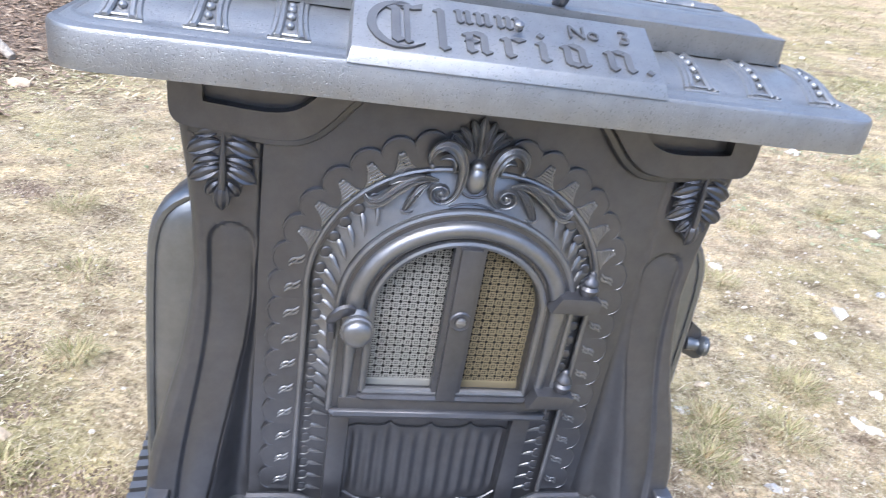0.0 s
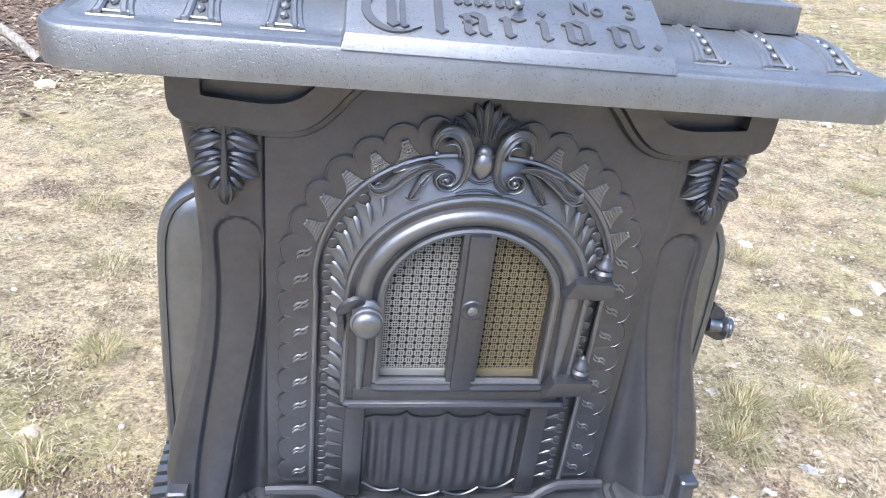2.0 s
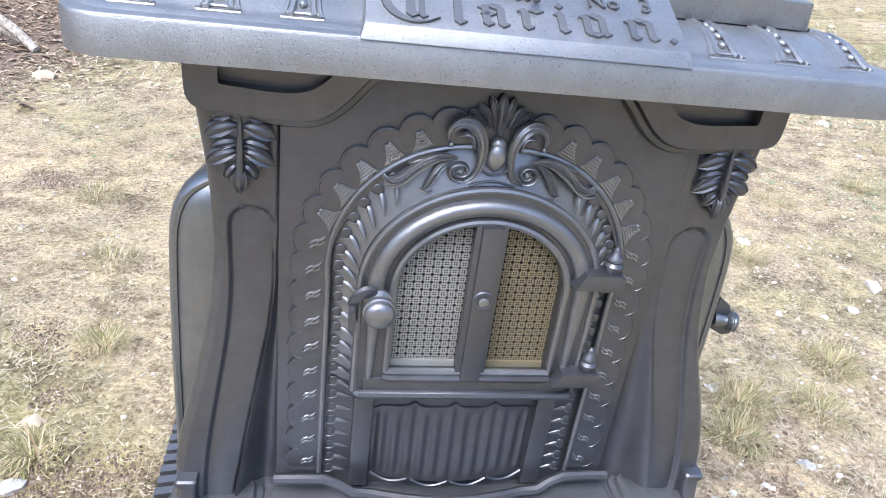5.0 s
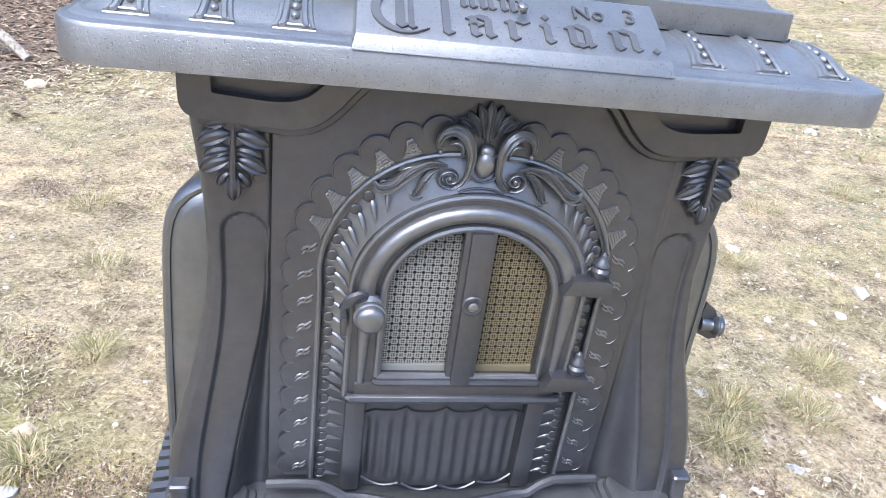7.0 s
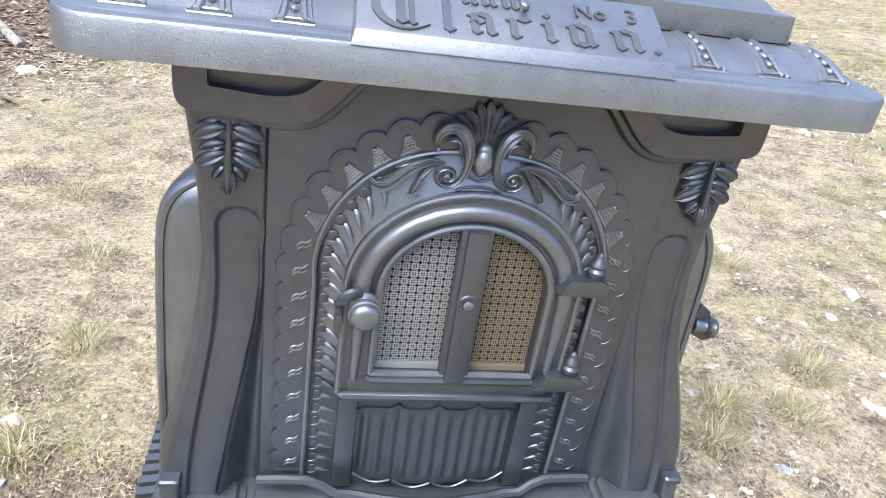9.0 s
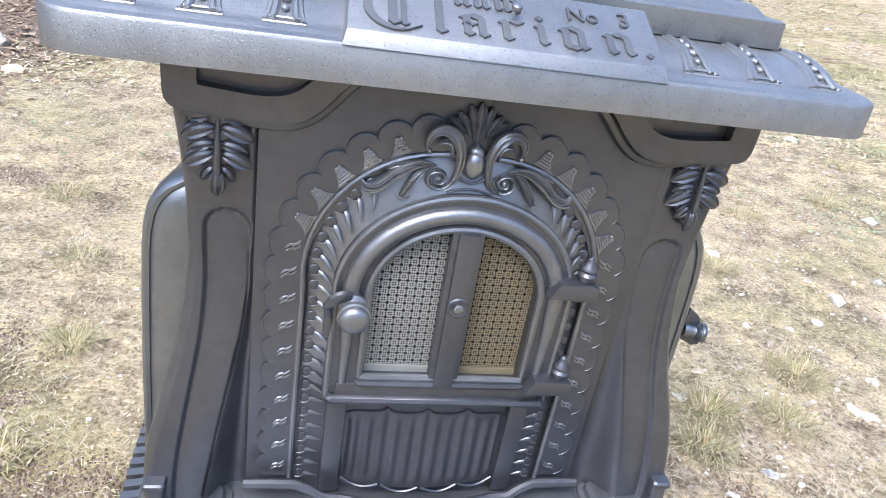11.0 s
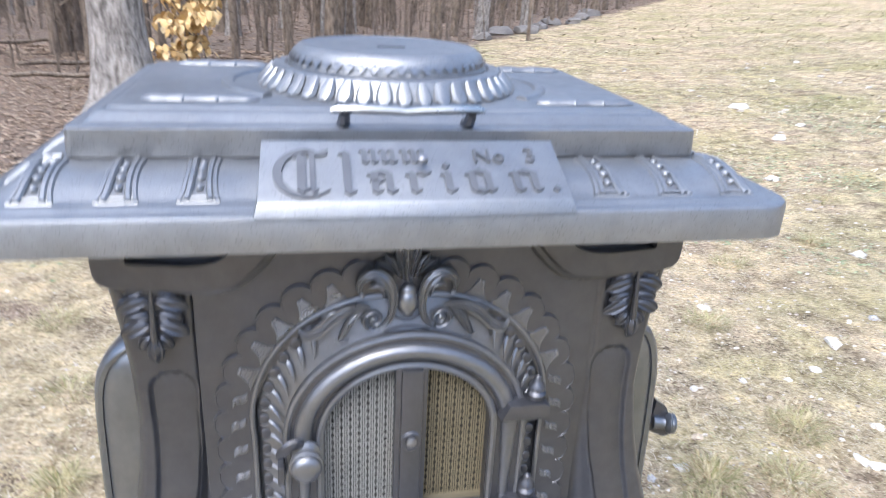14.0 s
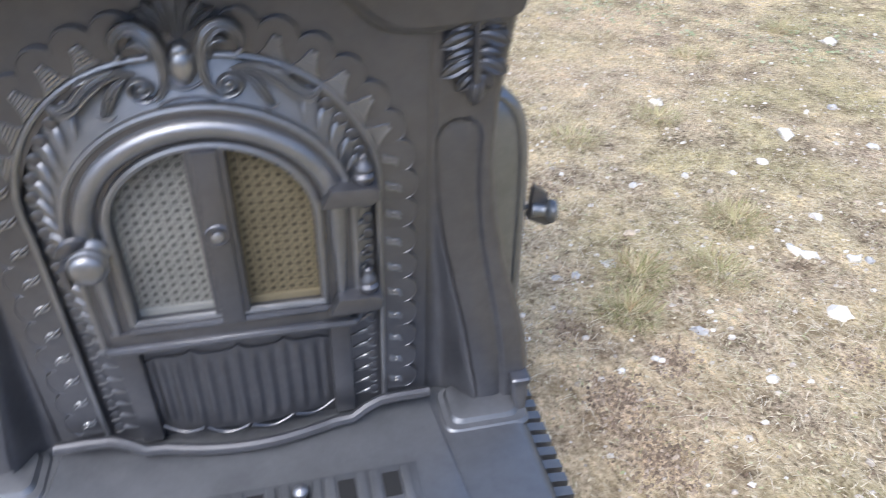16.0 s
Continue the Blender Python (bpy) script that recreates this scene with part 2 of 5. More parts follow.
def blade(bm, pts, wid, high, ribs=1.0, edge=0.0, n=13):
    """A grooved leaf in low relief on the front: rounded across, with ribs along it."""
    pts = [Vector(p) for p in pts]
    rows = []
    for i, p in enumerate(pts):
        d = pts[min(i + 1, len(pts) - 1)] - pts[max(i - 1, 0)]
        across = Vector((d.z, 0, -d.x)).normalized()
        w = max(wid[min(i, len(wid) - 1)], 0.0002)
        k = min(1.0, w / max(wid) * 1.3)
        row = []
        for j in range(n):
            u = -1 + 2 * j / (n - 1)
            body = (1 - abs(u) ** 3.0) * (0.66 + 0.34 * math.cos(2 * math.pi * ribs * u))
            rim = edge * math.exp(-((abs(u) - 0.8) / 0.16) ** 2)
            row.append(bm.verts.new(p + across * w * u + Vector((0, -high * k * (body * (1 - edge) + rim), 0))))
        rows.append(row)
    for ra, rb in zip(rows, rows[1:]):
        for j in range(n - 1):
            bm.faces.new((ra[j], ra[j + 1], rb[j + 1], rb[j]))
    bmesh.ops.recalc_face_normals(bm, faces=bm.faces[:])


def xz(pts, y):
    return [(p[0], y, p[1]) for p in pts]


def slab(bm, outline, y0, y1, bev=0.0):
    """An outline in x and z, front at y0, back at y1."""
    a = [bm.verts.new((x, y0, z)) for x, z in outline]
    b = [bm.verts.new((x, y1, z)) for x, z in outline]
    f = bm.faces.new(a)
    bm.faces.new(b[::-1])
    n = len(a)
    side = [bm.faces.new((a[i], b[i], b[(i + 1) % n], a[(i + 1) % n])) for i in range(n)]
    if bev:
        bmesh.ops.bevel(bm, geom=list(f.edges), offset=bev, segments=2, profile=0.6, affect="EDGES")


def ring_slab(bm, outer, inner, y0, y1):
    """A frame between two outlines of as many points."""
    n = len(outer)
    rows = [[bm.verts.new((x, y, z)) for x, z in o] for o, y in ((outer, y1), (outer, y0), (inner, y0), (inner, y1))]
    for k in range(4):
        a, b = rows[k], rows[(k + 1) % 4]
        for i in range(n):
            bm.faces.new((a[i], a[(i + 1) % n], b[(i + 1) % n], b[i]))


def arch(a, h, spring, foot, n=28):
    """Half outline: up the left side, over an arch, down the right side."""
    out = [(-a, foot + (spring - foot) * i / 8) for i in range(8)]
    out += [(-a * math.cos(math.pi * i / n), spring + h * math.sin(math.pi * i / n)) for i in range(n + 1)]
    out += [(a, spring - (spring - foot) * i / 8) for i in range(1, 9)]
    return out


def lerp_table(table, z):
    for (za, a), (zb, b) in zip(table, table[1:]):
        if za <= z <= zb:
            t = (z - za) / (zb - za)
            return a + (b - a) * t
    return table[0][1] if z < table[0][0] else table[-1][1]


# ---- ground ----
def height(x, y):
    """The lawn's level: flat under the stove, falling gently towards the wood."""
    far = min(1.0, max(0.0, (math.hypot(x, y - 0.3) - 0.55) / 0.5))
    fall = 0.024 * min(max(0.0, y - 0.5), 14.0)
    near = max(0.0, 1 - math.hypot(x, y) / 12)
    fall -= 0.075 * min(max(0.0, x - 1.9), 14.0)
    return far * near * (0.035 * noise.noise((x * 1.1, y * 1.1, 3)) + 0.012 * noise.noise((x * 5, y * 5, 7))) - fall


def ground_sheet():
    bm = bmesh.new()
    n, near = 130, 3.5
    def stretch(u):
        return near * u * 2 if abs(u) < 0.5 else math.copysign(near * math.exp((abs(u) - 0.5) * 2 * 4.6), u)
    g = []
    for j in range(n + 1):
        row = []
        for i in range(n + 1):
            x, y = stretch(2 * i / n - 1), stretch(2 * j / n - 1) + 0.5
            row.append(bm.verts.new((x, y, height(x, y))))
        g.append(row)
    for j in range(n):
        for i in range(n):
            bm.faces.new((g[j][i], g[j][i + 1], g[j + 1][i + 1], g[j + 1][i]))
    ob = finish("ground", bm, GROUND)
    return tagged(ob, "thin dormant lawn with bare soil and dead grass", "ground", kind="structure")


ground_sheet()


# ---- the stove ----
stove = thing("parlor_stove", "antique polished cast iron wood stove standing on the lawn", "stove")

# outer half width of the body over its height
SIDE = [(0.20, 0.285), (0.29, 0.281), (0.33, 0.279), (0.36, 0.274), (0.40, 0.264), (0.45, 0.249), (0.50, 0.239), (0.55, 0.233), (0.60, 0.235), (0.64, 0.239), (0.685, 0.245), (0.74, 0.246)]
BACK = 0.42


def body_shell():
    bm = bmesh.new()
    loops = []
    for i in range(25):
        z = 0.22 + 0.515 * i / 24
        w = lerp_table(SIDE, z) - 0.012
        loops.append(rrect(-w, w, 0.042, BACK, 0.03, z, 5))
    loft(bm, loops)
    return part("body", bm, IRON, stove)


body_shell()

# the column's middle line and half width over its height
COL_X = [(0.28, 0.250), (0.33, 0.244), (0.36, 0.2395), (0.40, 0.2305), (0.45, 0.2175), (0.50, 0.2075), (0.55, 0.203), (0.60, 0.203), (0.65, 0.206), (0.69, 0.209)]
COL_F = [(0.28, -0.018), (0.32, -0.016), (0.38, -0.009), (0.46, 0.003), (0.52, 0.008), (0.58, 0.010), (0.64, 0.009), (0.69, 0.008)]


def smooth_at(table, z):
    return sum(lerp_table(table, z + d) for d in (-0.03, -0.015, 0, 0.015, 0.03)) / 5


def col_shift(s, z):
    """The casting's columns stand a few millimetres off the door's axis."""
    return 0.0045 if s > 0 else 0.0065 * min(max((0.56 - z) / 0.18, 0.0), 1.0)


def column(s):
    bm = bmesh.new()
    loops = []
    nz, nu = 120, 64
    for k in range(nz + 1):
        z = 0.276 + 0.412 * k / nz
        xc, f, out = smooth_at(COL_X, z), smooth_at(COL_F, z), lerp_table(SIDE, z)
        hw = out - xc
        lp = [(xc + hw, 0.06, z), (xc + hw, f + 0.016, z)]
        fl = 0.0222 - 0.012 * max(0.0, 0.5 - z)
        fc = xc - 0.003 - 0.036 * max(0.0, 0.6 - z)
        for i in range(nu + 1):
            u = -1 + 2 * i / nu
            x = xc - u * (hw - 0.001)
            y = f + 0.010 * max(0.0, abs(u) - 0.70) ** 2 / 0.09
            # sunk flute with a round head
            d = math.hypot(x - fc, max(0.0, z - 0.577))
            if d < fl:
                t = min(1.0, (fl - d) / 0.0055)
                y += 0.0066 * t * t * (3 - 2 * t) - 0.0034 * max(0.0, 1 - (d / fl) ** 2)
            lp.append((x, y, z))
        lp += [(xc - hw, f + 0.02, z), (xc - hw, 0.06, z)]
        loops.append([(s * x + col_shift(s, z), y, zz) for x, y, zz in lp])
    loft(bm, loops)
    col = part("column", bm, IRON, stove)
    leaf_drop(s, col)
    bm = bmesh.new()
    x = s * 0.266 + col_shift(s, 0.30)
    # hooked lug: a capped block that tapers to a tongue
    loft(bm, [rrect(x - w, x + w, -d, 0.002, min(w, 0.004), z, 4) for w, d, z in ((0.0045, 0.026, 0.270), (0.0060, 0.033, 0.274), (0.0065, 0.034, 0.288), (0.0085, 0.029, 0.296), (0.0088, 0.026, 0.310), (0.0105, 0.029, 0.312), (0.0105, 0.029, 0.317), (0.0090, 0.027, 0.319))])
    part("lug", bm, IRON, col)
    return col


def leaf_drop(s, parent):
    """A hanging acanthus leaf: midrib, two trifid lobes a side and a curled pointed lip."""
    bm = bmesh.new()
    xc = s * 0.207 + col_shift(s, 0.65)
    sweep(bm, [(xc, 0.0015, 0.684), (xc, -0.0015, 0.660), (xc, -0.0035, 0.638), (xc, -0.002, 0.626)], [0.0012, 0.0022, 0.0032, 0.0016], 1.1)
    slab(bm, [(xc + x, z) for x, z in ((0.0, 0.684), (0.014, 0.682), (0.022, 0.669), (0.019, 0.659), (0.0215, 0.644), (0.013, 0.631), (0.0, 0.615), (-0.013, 0.631), (-0.0215, 0.644), (-0.019, 0.659), (-0.022, 0.669), (-0.014, 0.682))], 0.0022, 0.0120, 0.0018)
    taper = (0.30, 0.55, 0.80, 0.98, 1.08, 1.10, 1.02, 0.85, 0.55, 0.04)
    for side in (-1, 1):
        for z, dx, zt, w in ((0.680, 0.0225, 0.6735, 0.0058), (0.669, 0.0275, 0.6590, 0.0066), (0.656, 0.0230, 0.6490, 0.0052), (0.648, 0.0265, 0.6360, 0.0064), (0.636, 0.0125, 0.6235, 0.0054)):
            p0 = (xc + side * 0.0010, 0.0030, z)
            p1 = (xc + side * dx * 0.35, -0.0005, z + 0.0022)
            p2 = (xc + side * dx * 0.80, -0.0010, zt + 0.0060)
            p3 = (xc + side * dx, 0.0050, zt)
            blade(bm, bez(p0, p1, p2, p3, 10), [w * q for q in taper], 0.0034, 1.0, 0.42)
    blade(bm, bez((xc, 0.0010, 0.637), (xc, -0.0050, 0.631), (xc, -0.0060, 0.622), (xc, 0.0030, 0.6110), 10), [0.0064 * q for q in taper], 0.0046, 1.0, 0.2)
    part("leaf_ornament", bm, IRON, parent, "cast acanthus leaf ornament")


for s in (-1, 1):
    column(s)


def recess(s):
    """Hollow web that joins the flat front panel to the swept column."""
    bm = bmesh.new()
    rows = []
    for k in range(41):
        z = 0.276 + 0.412 * k / 40
        xc, f, out = smooth_at(COL_X, z), smooth_at(COL_F, z), lerp_table(SIDE, z)
        xq, yq = xc - 0.80 * (out - xc), f + 0.0015
        xp, yp = 0.1735, 0.0095
        dip = 0.34 * max(0.0, xq - xp)
        row = []
        for i in range(17):
            t = i / 16
            row.append((s * (xp + (xq - xp) * t) + col_shift(s, z) * t, yp + (yq - yp) * t * t * (3 - 2 * t) + dip * math.sin(math.pi * t) ** 1.3, z))
        rows.append(row)
    loft(bm, rows, closed=False)
    part("recess_web", bm, IRON, stove)


for s in (-1, 1):
    recess(s)


def swell(x, z, spring, k):
    """Pushes the shoulders of a round head outwards."""
    if z <= spring:
        return x, z
    w = math.atan2(z - spring, abs(x))
    f = 1 + k * math.sin(2 * w)
    return x * f, spring + (z - spring) * f


def cove_at(x, z, d):
    """Depth of the sloping band between the bead and the door at a distance inside the bead."""
    q = min(max((z - 0.40) / 0.09, 0.0), 1.0)
    return 0.0010 - (0.0125 * min(max(d / 0.026, 0.0), 1.0)) * q * q * (3 - 2 * q)


def front_panel():
    bm = bmesh.new()
    slab(bm, [(-0.177, 0.272), (0.177, 0.272), (0.177, 0.74), (-0.177, 0.74)], 0.0, 0.02, 0.0015)
    panel = part("front_panel", bm, IRON, stove)
    # scalloped sheet: straight sides and a round head
    R, spring, foot = 0.1555, 0.531, 0.302
    n = 8
    cz = [foot + (spring - foot) * (i + 0.5) / n for i in range(n)]
    cs = [(-R, z, -1, 0) for z in cz]
    m = 18
    cs += [(-R * math.cos(math.pi * (i + 0.5) / m), spring + R * math.sin(math.pi * (i + 0.5) / m), -math.cos(math.pi * (i + 0.5) / m), math.sin(math.pi * (i + 0.5) / m)) for i in range(m)]
    cs += [(R, z, 1, 0) for z in cz[::-1]]
    cs = [swell(x, z, spring, 0.042) + (nx, nz) for x, z, nx, nz in cs]
    outline = []
    for x, z, nx, nz in cs:
        tx, tz = nz, -nx
        for j in range(9):
            a = math.pi * j / 8
            outline.append((x - tx * 0.0143 * math.cos(a) + nx * 0.0125 * math.sin(a), z - tz * 0.0143 * math.cos(a) + nz * 0.0125 * math.sin(a)))
    outline = [(-0.150, foot)] + outline + [(0.150, foot)]
    bm = bmesh.new()
    a = [bm.verts.new((x, -0.0045, z)) for x, z in outline]
    inner = []
    for x, z in outline:
        if z < spring:
            inner.append((math.copysign(0.135, x), z))
        else:
            d = math.hypot(x, z - spring)
            inner.append((x / d * 0.135, spring + (z - spring) / d * 0.135))
    b = [bm.verts.new((x, -0.0055, z)) for x, z in inner]
    c = [bm.verts.new((x, 0.001, z)) for x, z in outline]
    for i in range(len(a) - 1):
        bm.faces.new((a[i], a[i + 1], b[i + 1], b[i]))
        bm.faces.new((a[i], c[i], c[i + 1], a[i + 1]))
    part("scalloped_border", bm, IRON, panel)
    # a raised rim and crossed petals in every scallop, ribbed fans on the arch
    for x, z, nx, nz in cs:
        tx, tz = nz, -nx
        pts = []
        for j in range(9):
            w = math.pi * j / 8
            pts.append((x - tx * 0.0143 * math.cos(w) + nx * 0.0112 * math.sin(w), -0.0044, z - tz * 0.0143 * math.cos(w) + nz * 0.0112 * math.sin(w)))
        bm = bmesh.new()
        sweep(bm, pts, 0.0009, 0.8, n=5)
        part("scallop_rim", bm, IRON, panel)
        if z < 0.575:
            sg = math.copysign(1, nx)
            q = Vector((x - nx * 0.0095, -0.0060, z - nz * 0.0095))
            bm = bmesh.new()
            # two wavy strokes crossed by a short one
            for o in (-0.0019, 0.0019):
                pts = [q + Vector((h * 0.0066 * sg, 0, o - 0.0030 * h + 0.0012 * math.sin(h * 4.2))) for h in (-1, -0.6, -0.2, 0.2, 0.6, 1)]
                sweep(bm, pts, [0.0006, 0.0015, 0.0012, 0.0012, 0.0015, 0.0006], 1.1, n=6)
            sweep(bm, [q + Vector((-0.0012 * sg, 0, 0.0040)), q + Vector((0, -0.0008, 0)), q + Vector((0.0012 * sg, 0, -0.0040))], [0.0004, 0.0010, 0.0004], 1.0, n=5)
            part("petal", bm, IRON_WORN, panel, "bright crossed petal")
        elif z < 0.678:
            sg = math.copysign(1, nx)
            tv, nv = Vector((-nz * sg, 0, nx * sg)), Vector((nx, 0, nz))
            bx, bz = swell(nx * 0.136, spring + nz * 0.136, spring, 0.065)
            b0 = Vector((bx, 0, bz)) - tv * 0.002
            tri = [b0 - tv * 0.011, b0 - tv * 0.005 + nv * 0.004, b0 + nv * 0.011, b0 + tv * 0.001 + nv * 0.0155, b0 + tv * 0.0062 + nv * 0.0155, b0 + tv * 0.008 + nv * 0.010, b0 + tv * 0.0085 + nv * 0.004, b0 + tv * 0.012]
            bm = bmesh.new()
            slab(bm, [(p.x, p.z) for p in tri], -0.0068, -0.004, 0.0006)
            for k in range(5):
                h = 0.0025 + 0.0026 * k
                a0, a1 = b0 + nv * h - tv * (0.0058 - 0.0012 * k), b0 + nv * h + tv * (0.0085 - 0.0003 * k)
                sweep(bm, [(a0.x, -0.0070, a0.z), (a1.x, -0.0074, a1.z)], 0.0006, 1.0, n=4)
            edge = [(p.x, -0.0070, p.z) for p in tri[1:5]]
            sweep(bm, edge, [0.0006, 0.0009, 0.0012, 0.0010], 1.0, n=5)
            for d in (0.0018, 0.0054):
                p = b0 + tv * d + nv * 0.0155
                blob(bm, (p.x, -0.0068, p.z), (0.0016, 0.0016, 0.0016), u=8, v=6)
            part("ribbed_fan", bm, IRON_WORN, panel)
    # rope bead and the slanted leaves within it
    bm = bmesh.new()
    bead = [swell(x, z, spring, 0.065) for x, z in arch(0.1335, 0.1335, spring, 0.290, 40)]
    sweep(bm, xz(bead, -0.006), 0.0026, 1.0)
    part("bead_moulding", bm, IRON_BRIGHT, panel)
    # sloping band from the bead to the door
    bm = bmesh.new()
    rows = []
    for i in range(7):
        row = []
        for (xa, za), (xb, zb) in zip([swell(x, z, spring, 0.065) for x, z in arch(0.1335, 0.1335, spring, 0.400, 40)], arch(0.1080, 0.0965, 0.535, 0.400, 40)):
            u = i / 6
            row.append(bm.verts.new((xa + (xb - xa) * u, cove_at(0, za, 0.026 * u), za + (zb - za) * u)))
        rows.append(row)
    for ra, rb in zip(rows, rows[1:]):
        for j in range(len(ra) - 1):
            bm.faces.new((ra[j], ra[j + 1], rb[j + 1], rb[j]))
    bmesh.ops.recalc_face_normals(bm, faces=bm.faces[:])
    # rubbed iron; its lighter colour also paints the sheen on this upward tilt
    part("arch_band", bm, IRON_BRIGHT, panel)
    items = []
    nz_ = 15
    for i in range(nz_):
        z = 0.300 + (spring - 0.300) * i / (nz_ - 1)
        for sg in (-1, 1):
            items.append((sg * 0.1285, z, sg, 0.0))
    for i in range(1, 8):
        w = math.radians(7.2 * i)
        for sg in (-1, 1):
            items.append((sg * 0.1285 * math.cos(w), spring + 0.1285 * math.sin(w), sg * math.cos(w), math.sin(w)))
    for x, z, nx, nz in items:
        x, z = swell(x, z, spring, 0.065)
        sg = math.copysign(1, nx)
        inw = Vector((-nx, 0, -nz))
        dn = Vector((nz * sg, 0, -nx * sg))
        tilt = 0.35 if z < 0.41 else 1.0
        p = Vector((x, -0.0020, z))
        bm = bmesh.new()
        def on_cove(q):
            q = Vector(q)
            return q + Vector((0, cove_at(x, z, 0.005 + (q - p).dot(inw)) + 0.0004, 0))
        # scale beside the bead, with a rolled lower rim
        blob(bm, on_cove(p + inw * 0.0050 - dn * 0.001), (0.0052, 0.0010, 0.0052), u=12, v=8)
        part("scale_bead", bm, IRON, panel)
        bm = bmesh.new()
        rim = bez(p + inw * 0.0010 + dn * 0.0048, p + inw * 0.0060 + dn * 0.0064, p + inw * 0.0095 + dn * 0.0030, p + inw * 0.0105 - dn * 0.0010, 7)
        sweep(bm, [on_cove(q) for q in rim], [0.0004, 0.0010, 0.0012, 0.0012, 0.0011, 0.0010, 0.0005], 1.1, n=6)
        # ridged spike running in towards the door
        line = bez(p + inw * 0.0085 - dn * 0.0010, p + inw * 0.0130 + dn * 0.0010 * tilt, p + inw * 0.0180 + dn * 0.0055 * tilt, p + inw * 0.0245 + dn * 0.0105 * tilt, 8)
        sweep(bm, [on_cove(q) for q in line], [0.0012, 0.0022, 0.0025, 0.0023, 0.0019, 0.0014, 0.0009, 0.0003], 0.7, n=7)
        part("band_leaf", bm, IRON_BRIGHT, panel)
    return panel


panel = front_panel()
panel.location.y = 0.008


def eased(line, times=2):
    """Cuts the corners of an open line."""
    for _ in range(times):
        out = [line[0]]
        for (xa, za), (xb, zb) in zip(line, line[1:]):
            out += [(0.75 * xa + 0.25 * xb, 0.75 * za + 0.25 * zb), (0.25 * xa + 0.75 * xb, 0.25 * za + 0.75 * zb)]
        line = out + [line[-1]]
    return line


def corner_bracket(s):
    """Top corner block with a sunk opening and an ogee inner end."""
    outer = [(0.247, 0.736), (0.247, 0.700), (0.245, 0.690), (0.238, 0.684), (0.215, 0.683), (0.190, 0.681), (0.170, 0.679), (0.152, 0.680), (0.138, 0.686), (0.124, 0.699), (0.112, 0.714), (0.098, 0.727), (0.085, 0.736)]
    inner = [(0.222, 0.733), (0.222, 0.715), (0.222, 0.706), (0.221, 0.704), (0.205, 0.703), (0.185, 0.701), (0.168, 0.701), (0.157, 0.703), (0.148, 0.707), (0.140, 0.714), (0.133, 0.721), (0.127, 0.728), (0.122, 0.733)]
    outer, inner = eased(outer), eased(inner)
    bm = bmesh.new()
    ring_slab(bm, [(s * x, z) for x, z in outer], [(s * x, z) for x, z in inner], -0.016, 0.004)
    br = part("corner_bracket", bm, IRON, stove)
    br.location.y = 0.010
    bm = bmesh.new()
    slab(bm, [(s * x, z) for x, z in ((0.236, 0.736), (0.236, 0.700), (0.19, 0.699), (0.155, 0.699), (0.138, 0.708), (0.112, 0.736))], -0.004, 0.004)
    part("sunk_panel", bm, IRON, br)
    bm = bmesh.new()
    sweep(bm, [(s * (x - 0.001), -0.0052, z - 0.0022) for x, z in outer[14:]], 0.0062, 0.9)
    part("ogee_moulding", bm, IRON, br)
    bm = bmesh.new()
    loft(bm, [[(s * x, y, z) for x, z in outer[:17]] + [(s * 0.20, y, 0.736)] for y in (0.004, 0.10, 0.30, BACK - 0.02)])
    part("side_cornice", bm, IRON, br)


for s in (-1, 1):
    corner_bracket(s)


